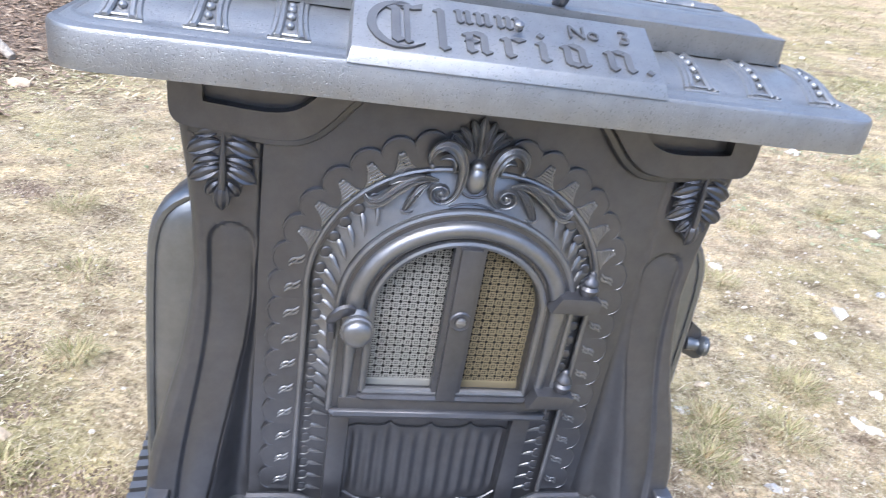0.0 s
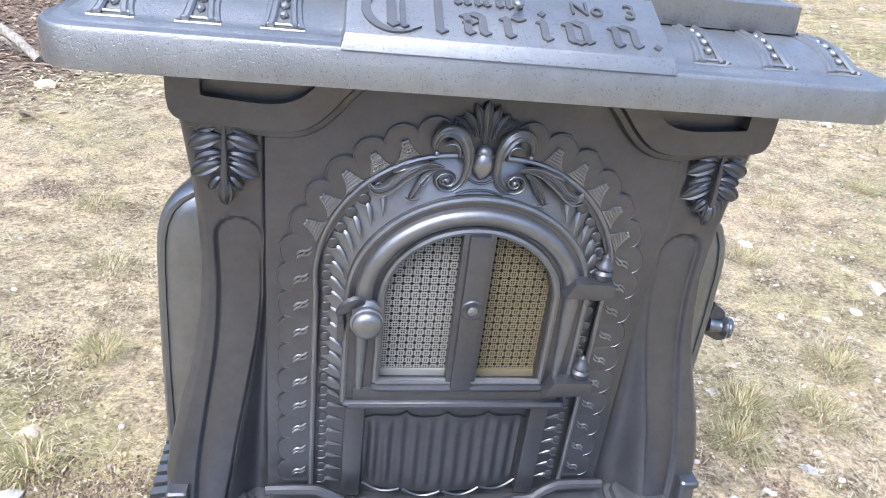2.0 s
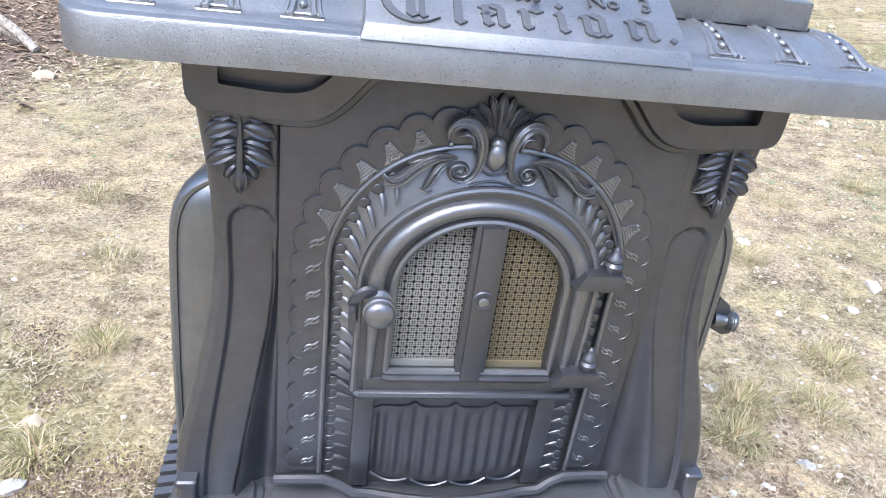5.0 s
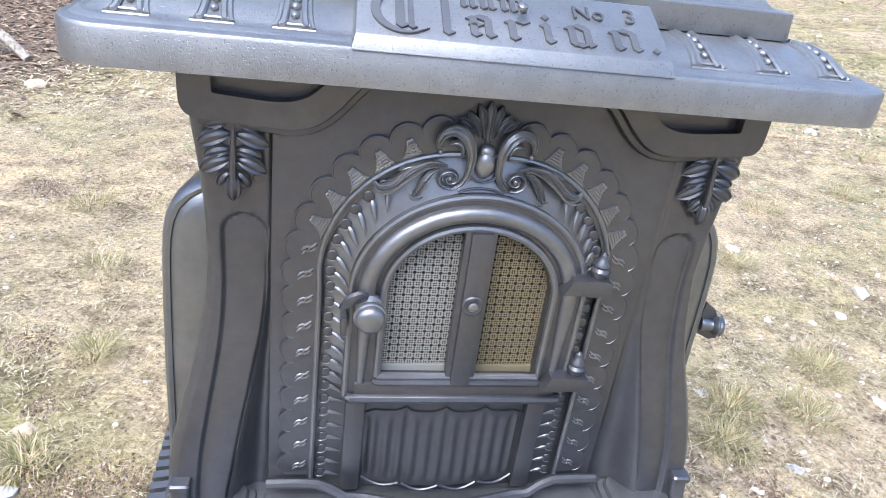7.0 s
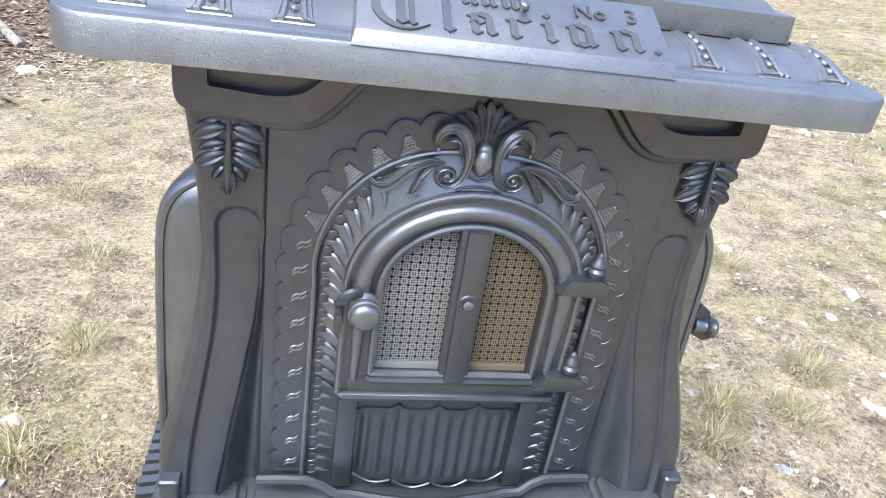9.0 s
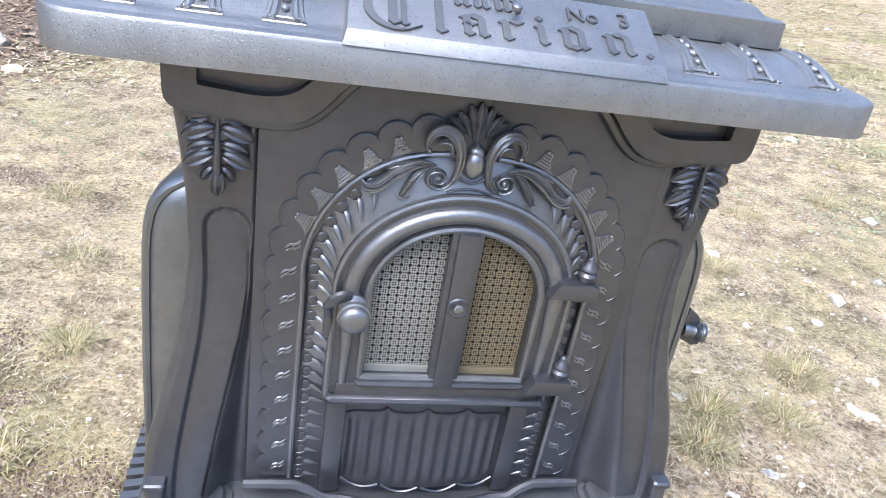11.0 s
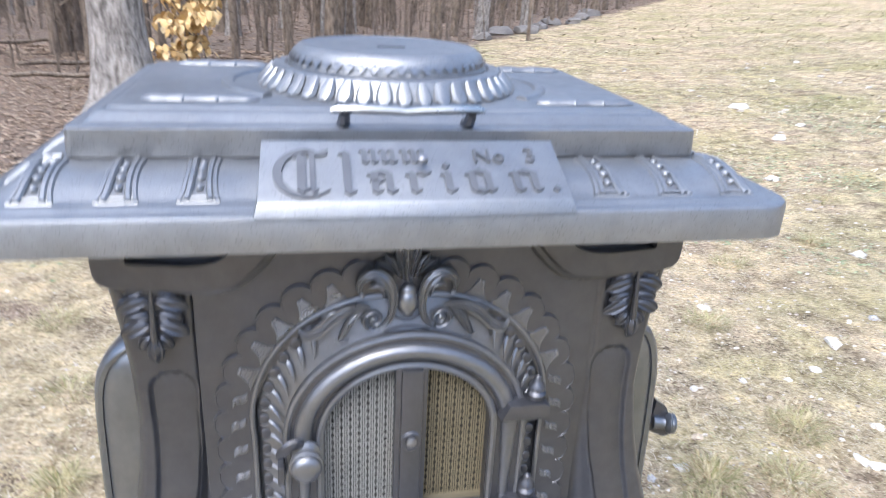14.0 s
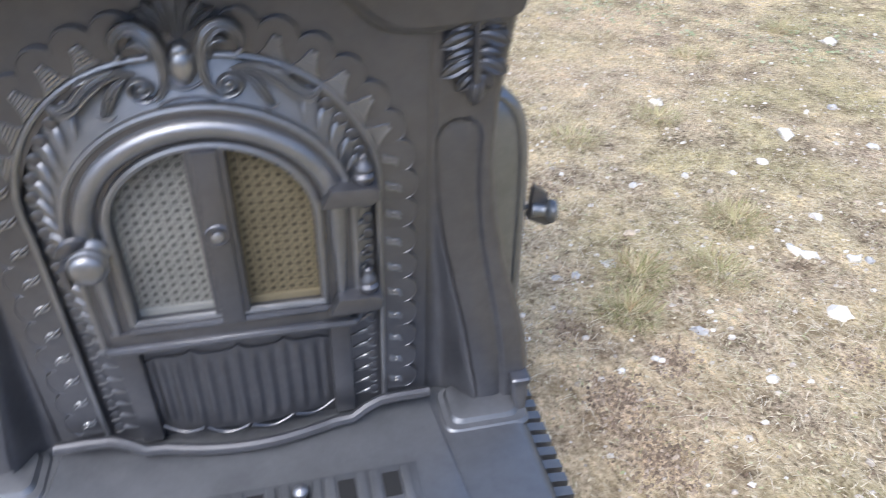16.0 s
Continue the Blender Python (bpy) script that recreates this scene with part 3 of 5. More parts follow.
def crest():
    """Egg, paired scrolls, palmette and acanthus sprays over the door."""
    y = -0.0085
    for x0, z0, x1, z1, r in ((0, 0.676, 0, 0.712, 0.0048), (0.003, 0.680, 0.0105, 0.709, 0.0040), (0.007, 0.682, 0.0195, 0.702, 0.0040), (0.010, 0.684, 0.0265, 0.697, 0.0034)):
        for s in ((1,) if x0 == 0 and x1 == 0 else (-1, 1)):
            bm = bmesh.new()
            bow = 0.25 * (x1 - x0)
            pts = bez((s * x0, y + 0.002, z0), (s * (x0 + bow * 0.4), y + 0.003, z0 + 0.4 * (z1 - z0)), (s * (x0 + bow * 2.0), y + 0.003, z0 + 0.8 * (z1 - z0)), (s * x1, y + 0.006, z1), 12)
            blade(bm, pts, [r * q for q in (0.35, 0.42, 0.5, 0.6, 0.72, 0.85, 0.96, 1.0, 0.96, 0.82, 0.55, 0.1)], 0.0052, 1.0, 0.55)
            part("palmette_leaf", bm, IRON_WORN, panel)
    bm = bmesh.new()
    blob(bm, (0, y - 0.001, 0.6600), (0.0086, 0.0088, 0.0135), u=18, v=12)
    blob(bm, (0.0004, y, 0.6700), (0.0072, 0.0070, 0.0075), u=14, v=10)
    part("egg_boss", bm, IRON_WORN, panel, "bright worn egg-shaped boss")
    for s in (-1, 1):
        # scroll: curls over at its outer end and runs down beside the egg
        bm = bmesh.new()
        pts = bez((s * 0.0400, y, 0.667), (s * 0.0455, y - 0.002, 0.680), (s * 0.0360, y - 0.004, 0.6905), (s * 0.0265, y - 0.004, 0.6880), 10)
        pts += bez((s * 0.0265, y - 0.004, 0.6880), (s * 0.0170, y - 0.004, 0.6850), (s * 0.0120, y - 0.004, 0.672), (s * 0.0125, y - 0.003, 0.660), 10)[1:]
        pts += bez((s * 0.0125, y - 0.003, 0.660), (s * 0.0128, y - 0.002, 0.650), (s * 0.0150, y - 0.002, 0.6400), (s * 0.0235, y - 0.001, 0.6360), 8)[1:]
        wid = [0.0010, 0.0018, 0.0026, 0.0032, 0.0037, 0.0042, 0.0046, 0.0050, 0.0054, 0.0057, 0.0059, 0.0059, 0.0058, 0.0055, 0.0052, 0.0048, 0.0044, 0.0041, 0.0038, 0.0035, 0.0033, 0.0031, 0.0030, 0.0029, 0.0028, 0.0027]
        blade(bm, pts, wid, 0.0048, 1.0, 0.35)
        inner = bez((s * 0.0200, y - 0.001, 0.664), (s * 0.0190, y - 0.003, 0.676), (s * 0.0250, y - 0.003, 0.682), (s * 0.0340, y - 0.001, 0.674), 10)
        blade(bm, inner, [0.0008, 0.0016, 0.0022, 0.0027, 0.0030, 0.0032, 0.0031, 0.0027, 0.0018, 0.0003], 0.0040, 0.5)
        blob(bm, (s * 0.0395, y - 0.0025, 0.6685), (0.0022, 0.0026, 0.0024))
        part("scroll", bm, IRON_WORN, panel, "rubbed bright cast scroll")
        # lower volute, rolled up on itself
        bm = bmesh.new()
        vol = []
        for i in range(26):
            a = radians(-112 + 22 * i)
            r = 0.0112 * (1 - i / 30)
            vol.append(Vector((s * (0.0290 + r * math.cos(a) * 0.95), y - 0.0012 - 0.00008 * i, 0.6455 + r * math.sin(a) * 0.85)))
        blade(bm, vol, [0.0026 - 0.00005 * i for i in range(26)], 0.0042, 0.5)
        blob(bm, (s * 0.029, y - 0.0025, 0.6455), (0.0026, 0.0030, 0.0026))
        part("volute", bm, IRON_WORN, panel)
        # acanthus spray along the arch, its tip curled up
        bm = bmesh.new()
        pts = bez((s * 0.0320, y - 0.001, 0.6555), (s * 0.0480, y - 0.003, 0.6615), (s * 0.0600, y - 0.003, 0.6530), (s * 0.0720, y - 0.002, 0.6400), 12)
        pts += bez((s * 0.0720, y - 0.002, 0.6400), (s * 0.0790, y - 0.002, 0.6330), (s * 0.0900, y - 0.002, 0.6290), (s * 0.0925, y, 0.6385), 9)[1:]
        blade(bm, pts, [0.0014, 0.0022, 0.0030, 0.0037, 0.0043, 0.0048, 0.0052, 0.0054, 0.0055, 0.0055, 0.0053, 0.0051, 0.0049, 0.0047, 0.0045, 0.0042, 0.0038, 0.0032, 0.0022, 0.0006], 0.0052, 1.5, 0.25, 17)
        sweep(bm, [Vector(p) + Vector((0, -0.0034, -0.0046)) for p in pts[6:18]], [0.0006] + [0.0011] * 10 + [0.0005], 1.0, n=6)
        pts = bez((s * 0.0380, y, 0.6530), (s * 0.0500, y - 0.003, 0.6500), (s * 0.0520, y - 0.003, 0.6360), (s * 0.0590, y, 0.6255), 11)
        blade(bm, pts, [0.0012, 0.0022, 0.0032, 0.0038, 0.0041, 0.0041, 0.0040, 0.0037, 0.0034, 0.0030, 0.0006], 0.0046, 1.0, 0.3)
        sweep(bm, bez((s * 0.0500, y - 0.001, 0.6262), (s * 0.0540, y - 0.003, 0.6235), (s * 0.0590, y - 0.003, 0.6235), (s * 0.0625, y - 0.001, 0.6275), 7), [0.0006, 0.0012, 0.0014, 0.0015, 0.0014, 0.0012, 0.0005], 1.0, n=6)
        blade(bm, bez((s * 0.056, y, 0.6545), (s * 0.064, y - 0.002, 0.6560), (s * 0.069, y - 0.002, 0.6520), (s * 0.0735, y, 0.6485), 8), [0.0008, 0.0018, 0.0024, 0.0027, 0.0026, 0.0023, 0.0016, 0.0004], 0.0046, 0.5)
        part("acanthus_spray", bm, IRON_WORN, panel, "rubbed bright acanthus spray")
    bm = bmesh.new()
    sweep(bm, bez((-0.020, y - 0.003, 0.633), (-0.008, y - 0.004, 0.640), (0.008, y - 0.004, 0.640), (0.020, y - 0.003, 0.633), 9), 0.0012)
    sweep(bm, bez((-0.012, y - 0.002, 0.649), (-0.006, y - 0.003, 0.642), (0.006, y - 0.003, 0.642), (0.012, y - 0.002, 0.649), 9), 0.0012)
    part("ribbon", bm, IRON, panel)


crest()


def screen(bm, x0, x1, z0, spring, a, h, y):
    """Pierced sheet: a grid of large holes, each within a ring of small ones, cut to the arched opening."""
    pitch, split = 0.0080, (0.0, 0.26, 0.74, 1.0)
    cols = range(math.floor(x0 / pitch), math.ceil(x1 / pitch))
    rows = range(0, math.ceil((spring + h - z0) / pitch))
    for i, j, a_, b_ in ((i, j, a_, b_) for i in cols for j in rows for a_ in range(3) for b_ in range(3)):
        xa, xb = (i + split[a_]) * pitch, (i + split[a_ + 1]) * pitch
        za, zb = z0 + (j + split[b_]) * pitch, z0 + (j + split[b_ + 1]) * pitch
        cx, cz, hx, hz = (xa + xb) / 2, (za + zb) / 2, (xb - xa) / 2, (zb - za) / 2
        if not x0 < cx < x1 or (cz > spring and (cx / a) ** 2 + ((cz - spring) / h) ** 2 > 1.0):
            continue
        r = 0.222 * pitch if a_ == 1 and b_ == 1 else 0.096 * pitch
        sq, ho = [], []
        for k in range(8):
            w = math.pi / 4 * k
            c, s = math.cos(w), math.sin(w)
            m = max(abs(c), abs(s))
            sq.append(bm.verts.new((cx + c / m * hx, y, cz + s / m * hz)))
            ho.append(bm.verts.new((cx + c * r, y, cz + s * r)))
        for k in range(8):
            bm.faces.new((sq[k], sq[(k + 1) % 8], ho[(k + 1) % 8], ho[k]))


def door():
    spring, foot = 0.535, 0.416
    Y = -0.012
    # flat frame between the outer edge and the window
    bm = bmesh.new()
    ring_slab(bm, arch(0.110, 0.099, spring, foot), arch(0.0755, 0.066, spring, 0.443), Y, 0.012)
    dr = part("door", bm, IRON, stove, "arched cast iron door with a pierced window")
    dr.location.x = 0.003
    bm = bmesh.new()
    pts = arch(0.0945, 0.0830, spring, 0.432, 36)
    sweep(bm, xz(pts, Y + 0.001), [0.0082 * (1.0 if z >= spring else 0.45 + 0.55 * (z - 0.432) / (spring - 0.432)) for x, z in pts], 1.1, n=12)
    low = [(0.0795 - 0.159 * i / 8, 0.4440) for i in range(1, 8)]
    sweep(bm, xz(arch(0.0795, 0.0695, spring, 0.4440, 36) + low + [(-0.0795, 0.4440)], Y - 0.001), 0.0036, 1.0)
    low = [(0.1085 - 0.217 * i / 8, 0.4190) for i in range(1, 8)]
    sweep(bm, xz(arch(0.1085, 0.0980, spring, 0.4190, 36) + low + [(-0.1085, 0.4190)], Y + 0.001), 0.0032, 1.0)
    part("arch_moulding", bm, IRON_BRIGHT, dr, "bright rounded arch moulding")
    bm = bmesh.new()
    sweep(bm, [(-0.108, Y - 0.003, 0.4190), (-0.104, Y - 0.004, 0.4190), (0.104, Y - 0.004, 0.4190), (0.108, Y - 0.003, 0.4190)], [0.002, 0.0048, 0.0048, 0.002], 1.1)
    sweep(bm, [(-0.083, Y - 0.002, 0.4385), (-0.079, Y - 0.003, 0.4385), (0.079, Y - 0.003, 0.4385), (0.083, Y - 0.002, 0.4385)], [0.002, 0.0042, 0.0042, 0.002], 1.1)
    box(bm, -0.100, 0.100, Y - 0.004, Y + 0.004, 0.418, 0.436, 0.001)
    part("bottom_rail", bm, IRON, dr)
    bm = bmesh.new()
    box(bm, -0.0135, 0.0155, Y - 0.004, Y + 0.006, 0.439, 0.603, 0.0015)
    box(bm, -0.0085, 0.0105, Y - 0.009, Y, 0.439, 0.602, 0.0015)
    bar = part("mullion", bm, IRON, dr)
    bm = bmesh.new()
    lathe(bm, (0.001, Y - 0.008, 0.530), (0, -1, 0), [(0, 0.0100), (0.002, 0.0100), (0.0030, 0.0088), (0.0022, 0.0072), (0.0022, 0.0050)], 24)
    part("washer", bm, IRON, bar)
    bm = bmesh.new()
    lathe(bm, (0.001, Y - 0.011, 0.530), (0, -1, 0), [(0, 0.0048), (0.002, 0.0046), (0.003, 0.003)], 16)
    box(bm, -0.0032, 0.0052, Y - 0.0146, Y - 0.0130, 0.5292, 0.5308)
    part("screw", bm, STEEL, bar, "slotted steel screw head")
    for s, mat, lab in ((-1, SCREEN_GREY, "grey pierced metal screen"), (1, SCREEN_TAN, "tan pierced metal screen")):
        bm = bmesh.new()
        x0, x1 = (-0.0765, -0.008) if s < 0 else (0.010, 0.0765)
        screen(bm, x0, x1, 0.4435, spring, 0.077, 0.067, -0.0010)
        part("window_screen", bm, mat, dr, lab, False)
        bm = bmesh.new()
        box(bm, x0, x1, -0.0030, 0.0000, 0.4380, 0.4500, 0.0008)
        part("screen_strip", bm, mat, dr)
    # black sheet close behind the screens, painted in for the unlit interior
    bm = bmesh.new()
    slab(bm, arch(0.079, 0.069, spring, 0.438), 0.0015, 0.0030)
    part("shade_backing", bm, HOLE_SHADE, dr)
    # knob, latch and hinges
    bm = bmesh.new()
    lathe(bm, (-0.092, Y - 0.004, 0.524), (0, -1, 0), [(0, 0.0125), (0.004, 0.0125), (0.007, 0.0075), (0.011, 0.0070), (0.0135, 0.0115), (0.0160, 0.0142), (0.0190, 0.0150), (0.0210, 0.0146), (0.0218, 0.0132), (0.0250, 0.0130), (0.0275, 0.0118), (0.0295, 0.0085), (0.0305, 0.004)], 28)
    part("knob", bm, IRON_BRIGHT, dr, "turned round door knob")
    bm = bmesh.new()
    sweep(bm, bez((-0.095, Y - 0.008, 0.535), (-0.104, Y - 0.012, 0.540), (-0.112, Y - 0.010, 0.530), (-0.117, Y - 0.006, 0.521), 8), [0.004, 0.0055, 0.006, 0.006, 0.0055, 0.005, 0.004, 0.002], 0.7)
    box(bm, -0.117, -0.111, Y - 0.016, Y + 0.002, 0.498, 0.517, 0.0015)
    part("latch", bm, IRON, dr)
    for z in (0.559, 0.449):
        bm = bmesh.new()
        slab(bm, [(0.082, z - 0.012), (0.121, z - 0.012), (0.128, z - 0.008), (0.128, z + 0.001), (0.121, z + 0.004), (0.090, z + 0.004)], Y - 0.016, Y + 0.006, 0.0015)
        hg = part("hinge", bm, IRON, dr)
        bm = bmesh.new()
        lathe(bm, (0.117, Y - 0.005, z + 0.003), (0, 0, 1), [(0, 0.006), (0.004, 0.0085), (0.008, 0.0090), (0.011, 0.0065), (0.013, 0.0080), (0.016, 0.0075), (0.019, 0.0045), (0.024, 0.0035), (0.026, 0.001)], 16)
        part("pin", bm, IRON, hg, "turned hinge pin finial")
        bm = bmesh.new()
        box(bm, 0.114, 0.124, Y - 0.002, 0.006, z - 0.022, z - 0.011, 0.002)
        part("knuckle", bm, IRON, hg)


door()


def lower_panel():
    """Bowed, fluted draught panel under the door, framed by plain jambs."""
    bm = bmesh.new()
    loops = []
    for k in range(25):
        z = 0.404 - 0.108 * k / 24
        lp = []
        for i in range(97):
            x = -0.083 + 0.166 * i / 96
            u = abs(x) % 0.0415
            bow = -0.014 * math.cos(x / 0.083 * math.pi / 2) * (0.25 + 0.75 * (k / 24) ** 1.5)
            fl = 0.0
            cut = max(0.0, min(1.0, (k - 3 - 2.2 * abs(math.sin(x / 0.0415 * math.pi))) / 2.0, (23 - k) / 2.0))
            fl = 0.0016 * math.sin(i / 96 * 12 * 2 * math.pi) * cut * (1.0 if abs(x) < 0.078 else 0.0)
            lp.append((x, 0.004 + bow + fl, z))
        loops.append(lp)
    loft(bm, loops, closed=False)
    lp_ = part("fluted_panel", bm, IRON, stove)
    for s in (-1, 1):
        bm = bmesh.new()
        box(bm, s * 0.093 - 0.010, s * 0.093 + 0.010, -0.005, 0.010, 0.286, 0.410, 0.003)
        part("jamb", bm, IRON, lp_)
    for c in (-0.0622, -0.0208, 0.0208, 0.0622):
        bm = bmesh.new()
        f = -0.0145 * math.cos(c / 0.083 * math.pi / 2)
        pts = []
        for i in range(9):
            x = c - 0.0195 + 0.039 * i / 8
            pts.append((x, -0.002 - 0.0155 * math.cos(x / 0.083 * math.pi / 2), 0.304 - 0.007 * math.sin(math.pi * i / 8)))
        sweep(bm, pts, 0.0016, 1.0, n=6)
        part("arched_bead", bm, IRON, lp_)
        bm = bmesh.new()
        top = []
        for i in range(13):
            u = -1 + i / 6
            x = c + 0.0207 * u
            drop = -0.010 * max(0.0, abs(x) - 0.074) / 0.009
            top.append((x, 0.0030 - 0.0145 * math.cos(x / 0.083 * math.pi / 2) * 0.30, 0.3885 + 0.0065 * abs(u) ** 4 + drop))
        sweep(bm, top, 0.0012, 1.0, n=6)
        part("arched_bead", bm, IRON, lp_)
    # sill moulding that follows the bow
    bm = bmesh.new()
    pts = [(-0.178, -0.008, 0.301), (-0.150, -0.009, 0.302), (-0.128, -0.010, 0.302), (-0.112, -0.014, 0.298), (-0.098, -0.019, 0.292)]
    pts += [(-0.08 + 0.16 * i / 10, -0.014 - 0.018 * math.cos((-0.08 + 0.16 * i / 10) / 0.1 * math.pi / 2), 0.291) for i in range(11)]
    pts += [(-x, y, z) for x, y, z in pts[:5][::-1]]
    sweep(bm, pts, 0.0052, 1.1)
    part("sill_moulding", bm, IRON, lp_)


lower_panel()


def side_bulge(s):
    """Rounded side casing that stands out beyond the body."""
    bm = bmesh.new()
    e = 0.006 if s > 0 else 0.0
    prof = [(0.215, 0.20), (0.287 + e, 0.20), (0.286 + e, 0.30), (0.285 + e, 0.40), (0.283 + e, 0.48), (0.281 + 0.9 * e, 0.530), (0.279 + 0.8 * e, 0.552), (0.275 + 0.7 * e, 0.570), (0.268 + 0.6 * e, 0.584), (0.258 + 0.4 * e, 0.594), (0.246, 0.601), (0.231, 0.605), (0.215, 0.607)]
    y0, y1 = 0.055, 0.135
    rows = []
    # domed front, a thin groove, a flat rim strip, then the rounded edge
    for y, k in ((y0 - 0.009, 0.20), (y0 - 0.009, 0.45), (y0 - 0.007, 0.65), (y0 - 0.003, 0.78), (y0 + 0.0008, 0.855), (y0 + 0.0020, 0.863), (y0 + 0.0004, 0.870), (y0, 0.93), (y0 + 0.003, 0.972), (y0 + 0.010, 1.0), (y0 + 0.030, 0.985), (y1 - 0.012, 0.90), (y1, 0.70)):
        low = 0.26 * (0.866 - k) + 0.016 if k < 0.866 and y < y0 + 0.01 else 0.12 * (1 - k)
        rows.append([(s * (0.215 + (x - 0.215) * k), y, 0.20 + (z - 0.20) * (1 - low)) for x, z in prof])
    loft(bm, rows)
    part("side_casing", bm, IRON_SIDE, stove, "bluish grey rounded side casing")


for s in (-1, 1):
    side_bulge(s)


def damper():
    bm = bmesh.new()
    slab(bm, [(0.300, 0.440), (0.320, 0.430), (0.330, 0.432), (0.330, 0.445), (0.318, 0.470), (0.304, 0.480)], 0.080, 0.088, 0.001)
    sweep(bm, [(0.29, 0.086, 0.452), (0.318, 0.086, 0.452)], 0.003)
    d = part("damper_lever", bm, IRON, stove)
    bm = bmesh.new()
    lathe(bm, (0.304, 0.080, 0.452), (0.96, -0.28, 0.0), [(0, 0.008), (0.006, 0.0078), (0.009, 0.0066), (0.013, 0.0070), (0.0155, 0.0108), (0.0185, 0.0120), (0.0200, 0.0112), (0.0215, 0.0118), (0.0240, 0.0108), (0.0255, 0.0080), (0.0262, 0.003)], 24)
    part("damper_knob", bm, IRON_SIDE, d, "turned damper knob")


damper()

# ---- top plate ----
YC, HX, HY = 0.2065, 0.319, 0.264
# inward run at the front and height of the cornice
CORN = [(0.0, 0.7312), (0.0, 0.756), (0.0015, 0.7588), (0.005, 0.7602), (0.010, 0.7592), (0.012, 0.7600), (0.016, 0.7622), (0.020, 0.7624), (0.024, 0.7617), (0.030, 0.7644), (0.038, 0.7684), (0.046, 0.7718), (0.056, 0.7749), (0.068, 0.7768), (0.082, 0.7777), (0.098, 0.7782)]


def corn_loop(run, z, r):
    k = 0.62
    return rrect(-HX + run * k, HX - run * k, YC - HY + run, YC + HY - run, max(0.004, r), z, 8)


def corn_z(run):
    for (a, za), (b, zb) in zip(CORN[1:], CORN[2:]):
        if a <= run <= b:
            return za + (zb - za) * (run - a) / max(1e-6, b - a)
    return CORN[-1][1]


def top_plate():
    bm = bmesh.new()
    loops = [corn_loop(0.012, 0.7322, 0.025)] + [corn_loop(run, z, 0.034 - 0.25 * run) for run, z in CORN]
    loft(bm, loops)
    top = part("top_plate", bm, IRON_SKYLIT, stove, "pitted cast iron top with a moulded cornice, coloured pale for sky light")
    # upper step: plain riser, cove and flat top
    bm = bmesh.new()
    steps = [(0.095, 0.7765, 0.006), (0.095, 0.7790, 0.006), (0.0888, 0.7792, 0.006), (0.0884, 0.7798, 0.006), (0.0896, 0.8014, 0.006), (0.0908, 0.8022, 0.006), (0.099, 0.8026, 0.006), (0.1015, 0.8024, 0.006), (0.1035, 0.8020, 0.006), (0.108, 0.8040, 0.006), (0.114, 0.8084, 0.006), (0.120, 0.8104, 0.006), (0.1245, 0.8106, 0.006), (0.1265, 0.8098, 0.006), (0.1285, 0.8116, 0.006), (0.134, 0.8122, 0.006)]
    loft(bm, [corn_loop(run, z, r) for run, z, r in steps])
    part("upper_step", bm, IRON_SKYLIT, top)
    # brackets with three beads on the cornice
    def bracket(centre, inward, tangent, k):
        c, inn, tan = Vector(centre), Vector(inward), Vector(tangent)
        bm = bmesh.new()
        runs = [0.026, 0.031, 0.038, 0.045, 0.052, 0.059, 0.066, 0.072, 0.078, 0.084]
        def at(run, off, lift):
            p = c + inn * (run * k) + tan * off
            return Vector((p.x, p.y, corn_z(run) + lift))
        for o, r, lift in ((-0.0108, 0.0023, 0.0002), (0.0108, 0.0023, 0.0002), (-0.0068, 0.0025, 0.0014), (0.0068, 0.0025, 0.0014)):
            f = [1.25, 1.1, 1.0, 0.95, 0.92, 0.92, 0.92, 0.94, 0.96, 1.0]
            sweep(bm, [at(q, o * w, lift) for q, w in zip(runs, f)], r, 0.9, up=(0, 0, 1), n=6)
        a, b = at(0.026, -0.0150, -0.0006), at(0.026, 0.0150, -0.0006)
        sweep(bm, [a, b], 0.0018, 0.7, up=(0, 0, 1), n=6)
        sweep(bm, [at(0.030, -0.0120, 0.0004), at(0.030, 0.0120, 0.0004)], 0.0018, 0.7, up=(0, 0, 1), n=6)
        br = part("cornice_bracket", bm, IRON_SKYLIT, top)
        for q, r in ((0.039, 0.0032), (0.050, 0.0036), (0.062, 0.0036), (0.073, 0.0030)):
            bm = bmesh.new()
            blob(bm, at(q, 0, 0.0008), (r, r * 1.45, r * 0.9), u=10, v=7)
            part("bead", bm, IRON_SKYLIT, br)
    for s in (-1, 1):
        for x in (0.160, 0.216, 0.272):
            bracket((s * x, YC - HY, 0), (0, 1, 0), (1, 0, 0), 1.0)
        for y in (0.03, 0.12, 0.21, 0.30, 0.39):
            bracket((s * HX, y, 0), (-s, 0, 0), (0, 1, 0), 0.62)
    # wedge-shaped name plate
    bm = bmesh.new()
    a = [bm.verts.new(p) for p in ((-0.121, -0.0592, 0.7575), (0.121, -0.0592, 0.7575), (0.118, -0.0540, 0.7680), (-0.118, -0.0540, 0.7680), (0.116, 0.0040, 0.7990), (-0.116, 0.0040, 0.7990), (0.116, 0.0065, 0.7986), (-0.116, 0.0065, 0.7986), (-0.119, 0.0075, 0.7660), (0.119, 0.0075, 0.7660))]
    for q in ((0, 1, 2, 3), (3, 2, 4, 5), (5, 4, 6, 7), (0, 3, 5, 7, 8), (1, 9, 6, 4, 2), (7, 6, 9, 8), (0, 8, 9, 1)):
        bm.faces.new([a[i] for i in q])
    bmesh.ops.bevel(bm, geom=bm.edges[:], offset=0.0012, segments=2, profile=0.6, affect="EDGES")
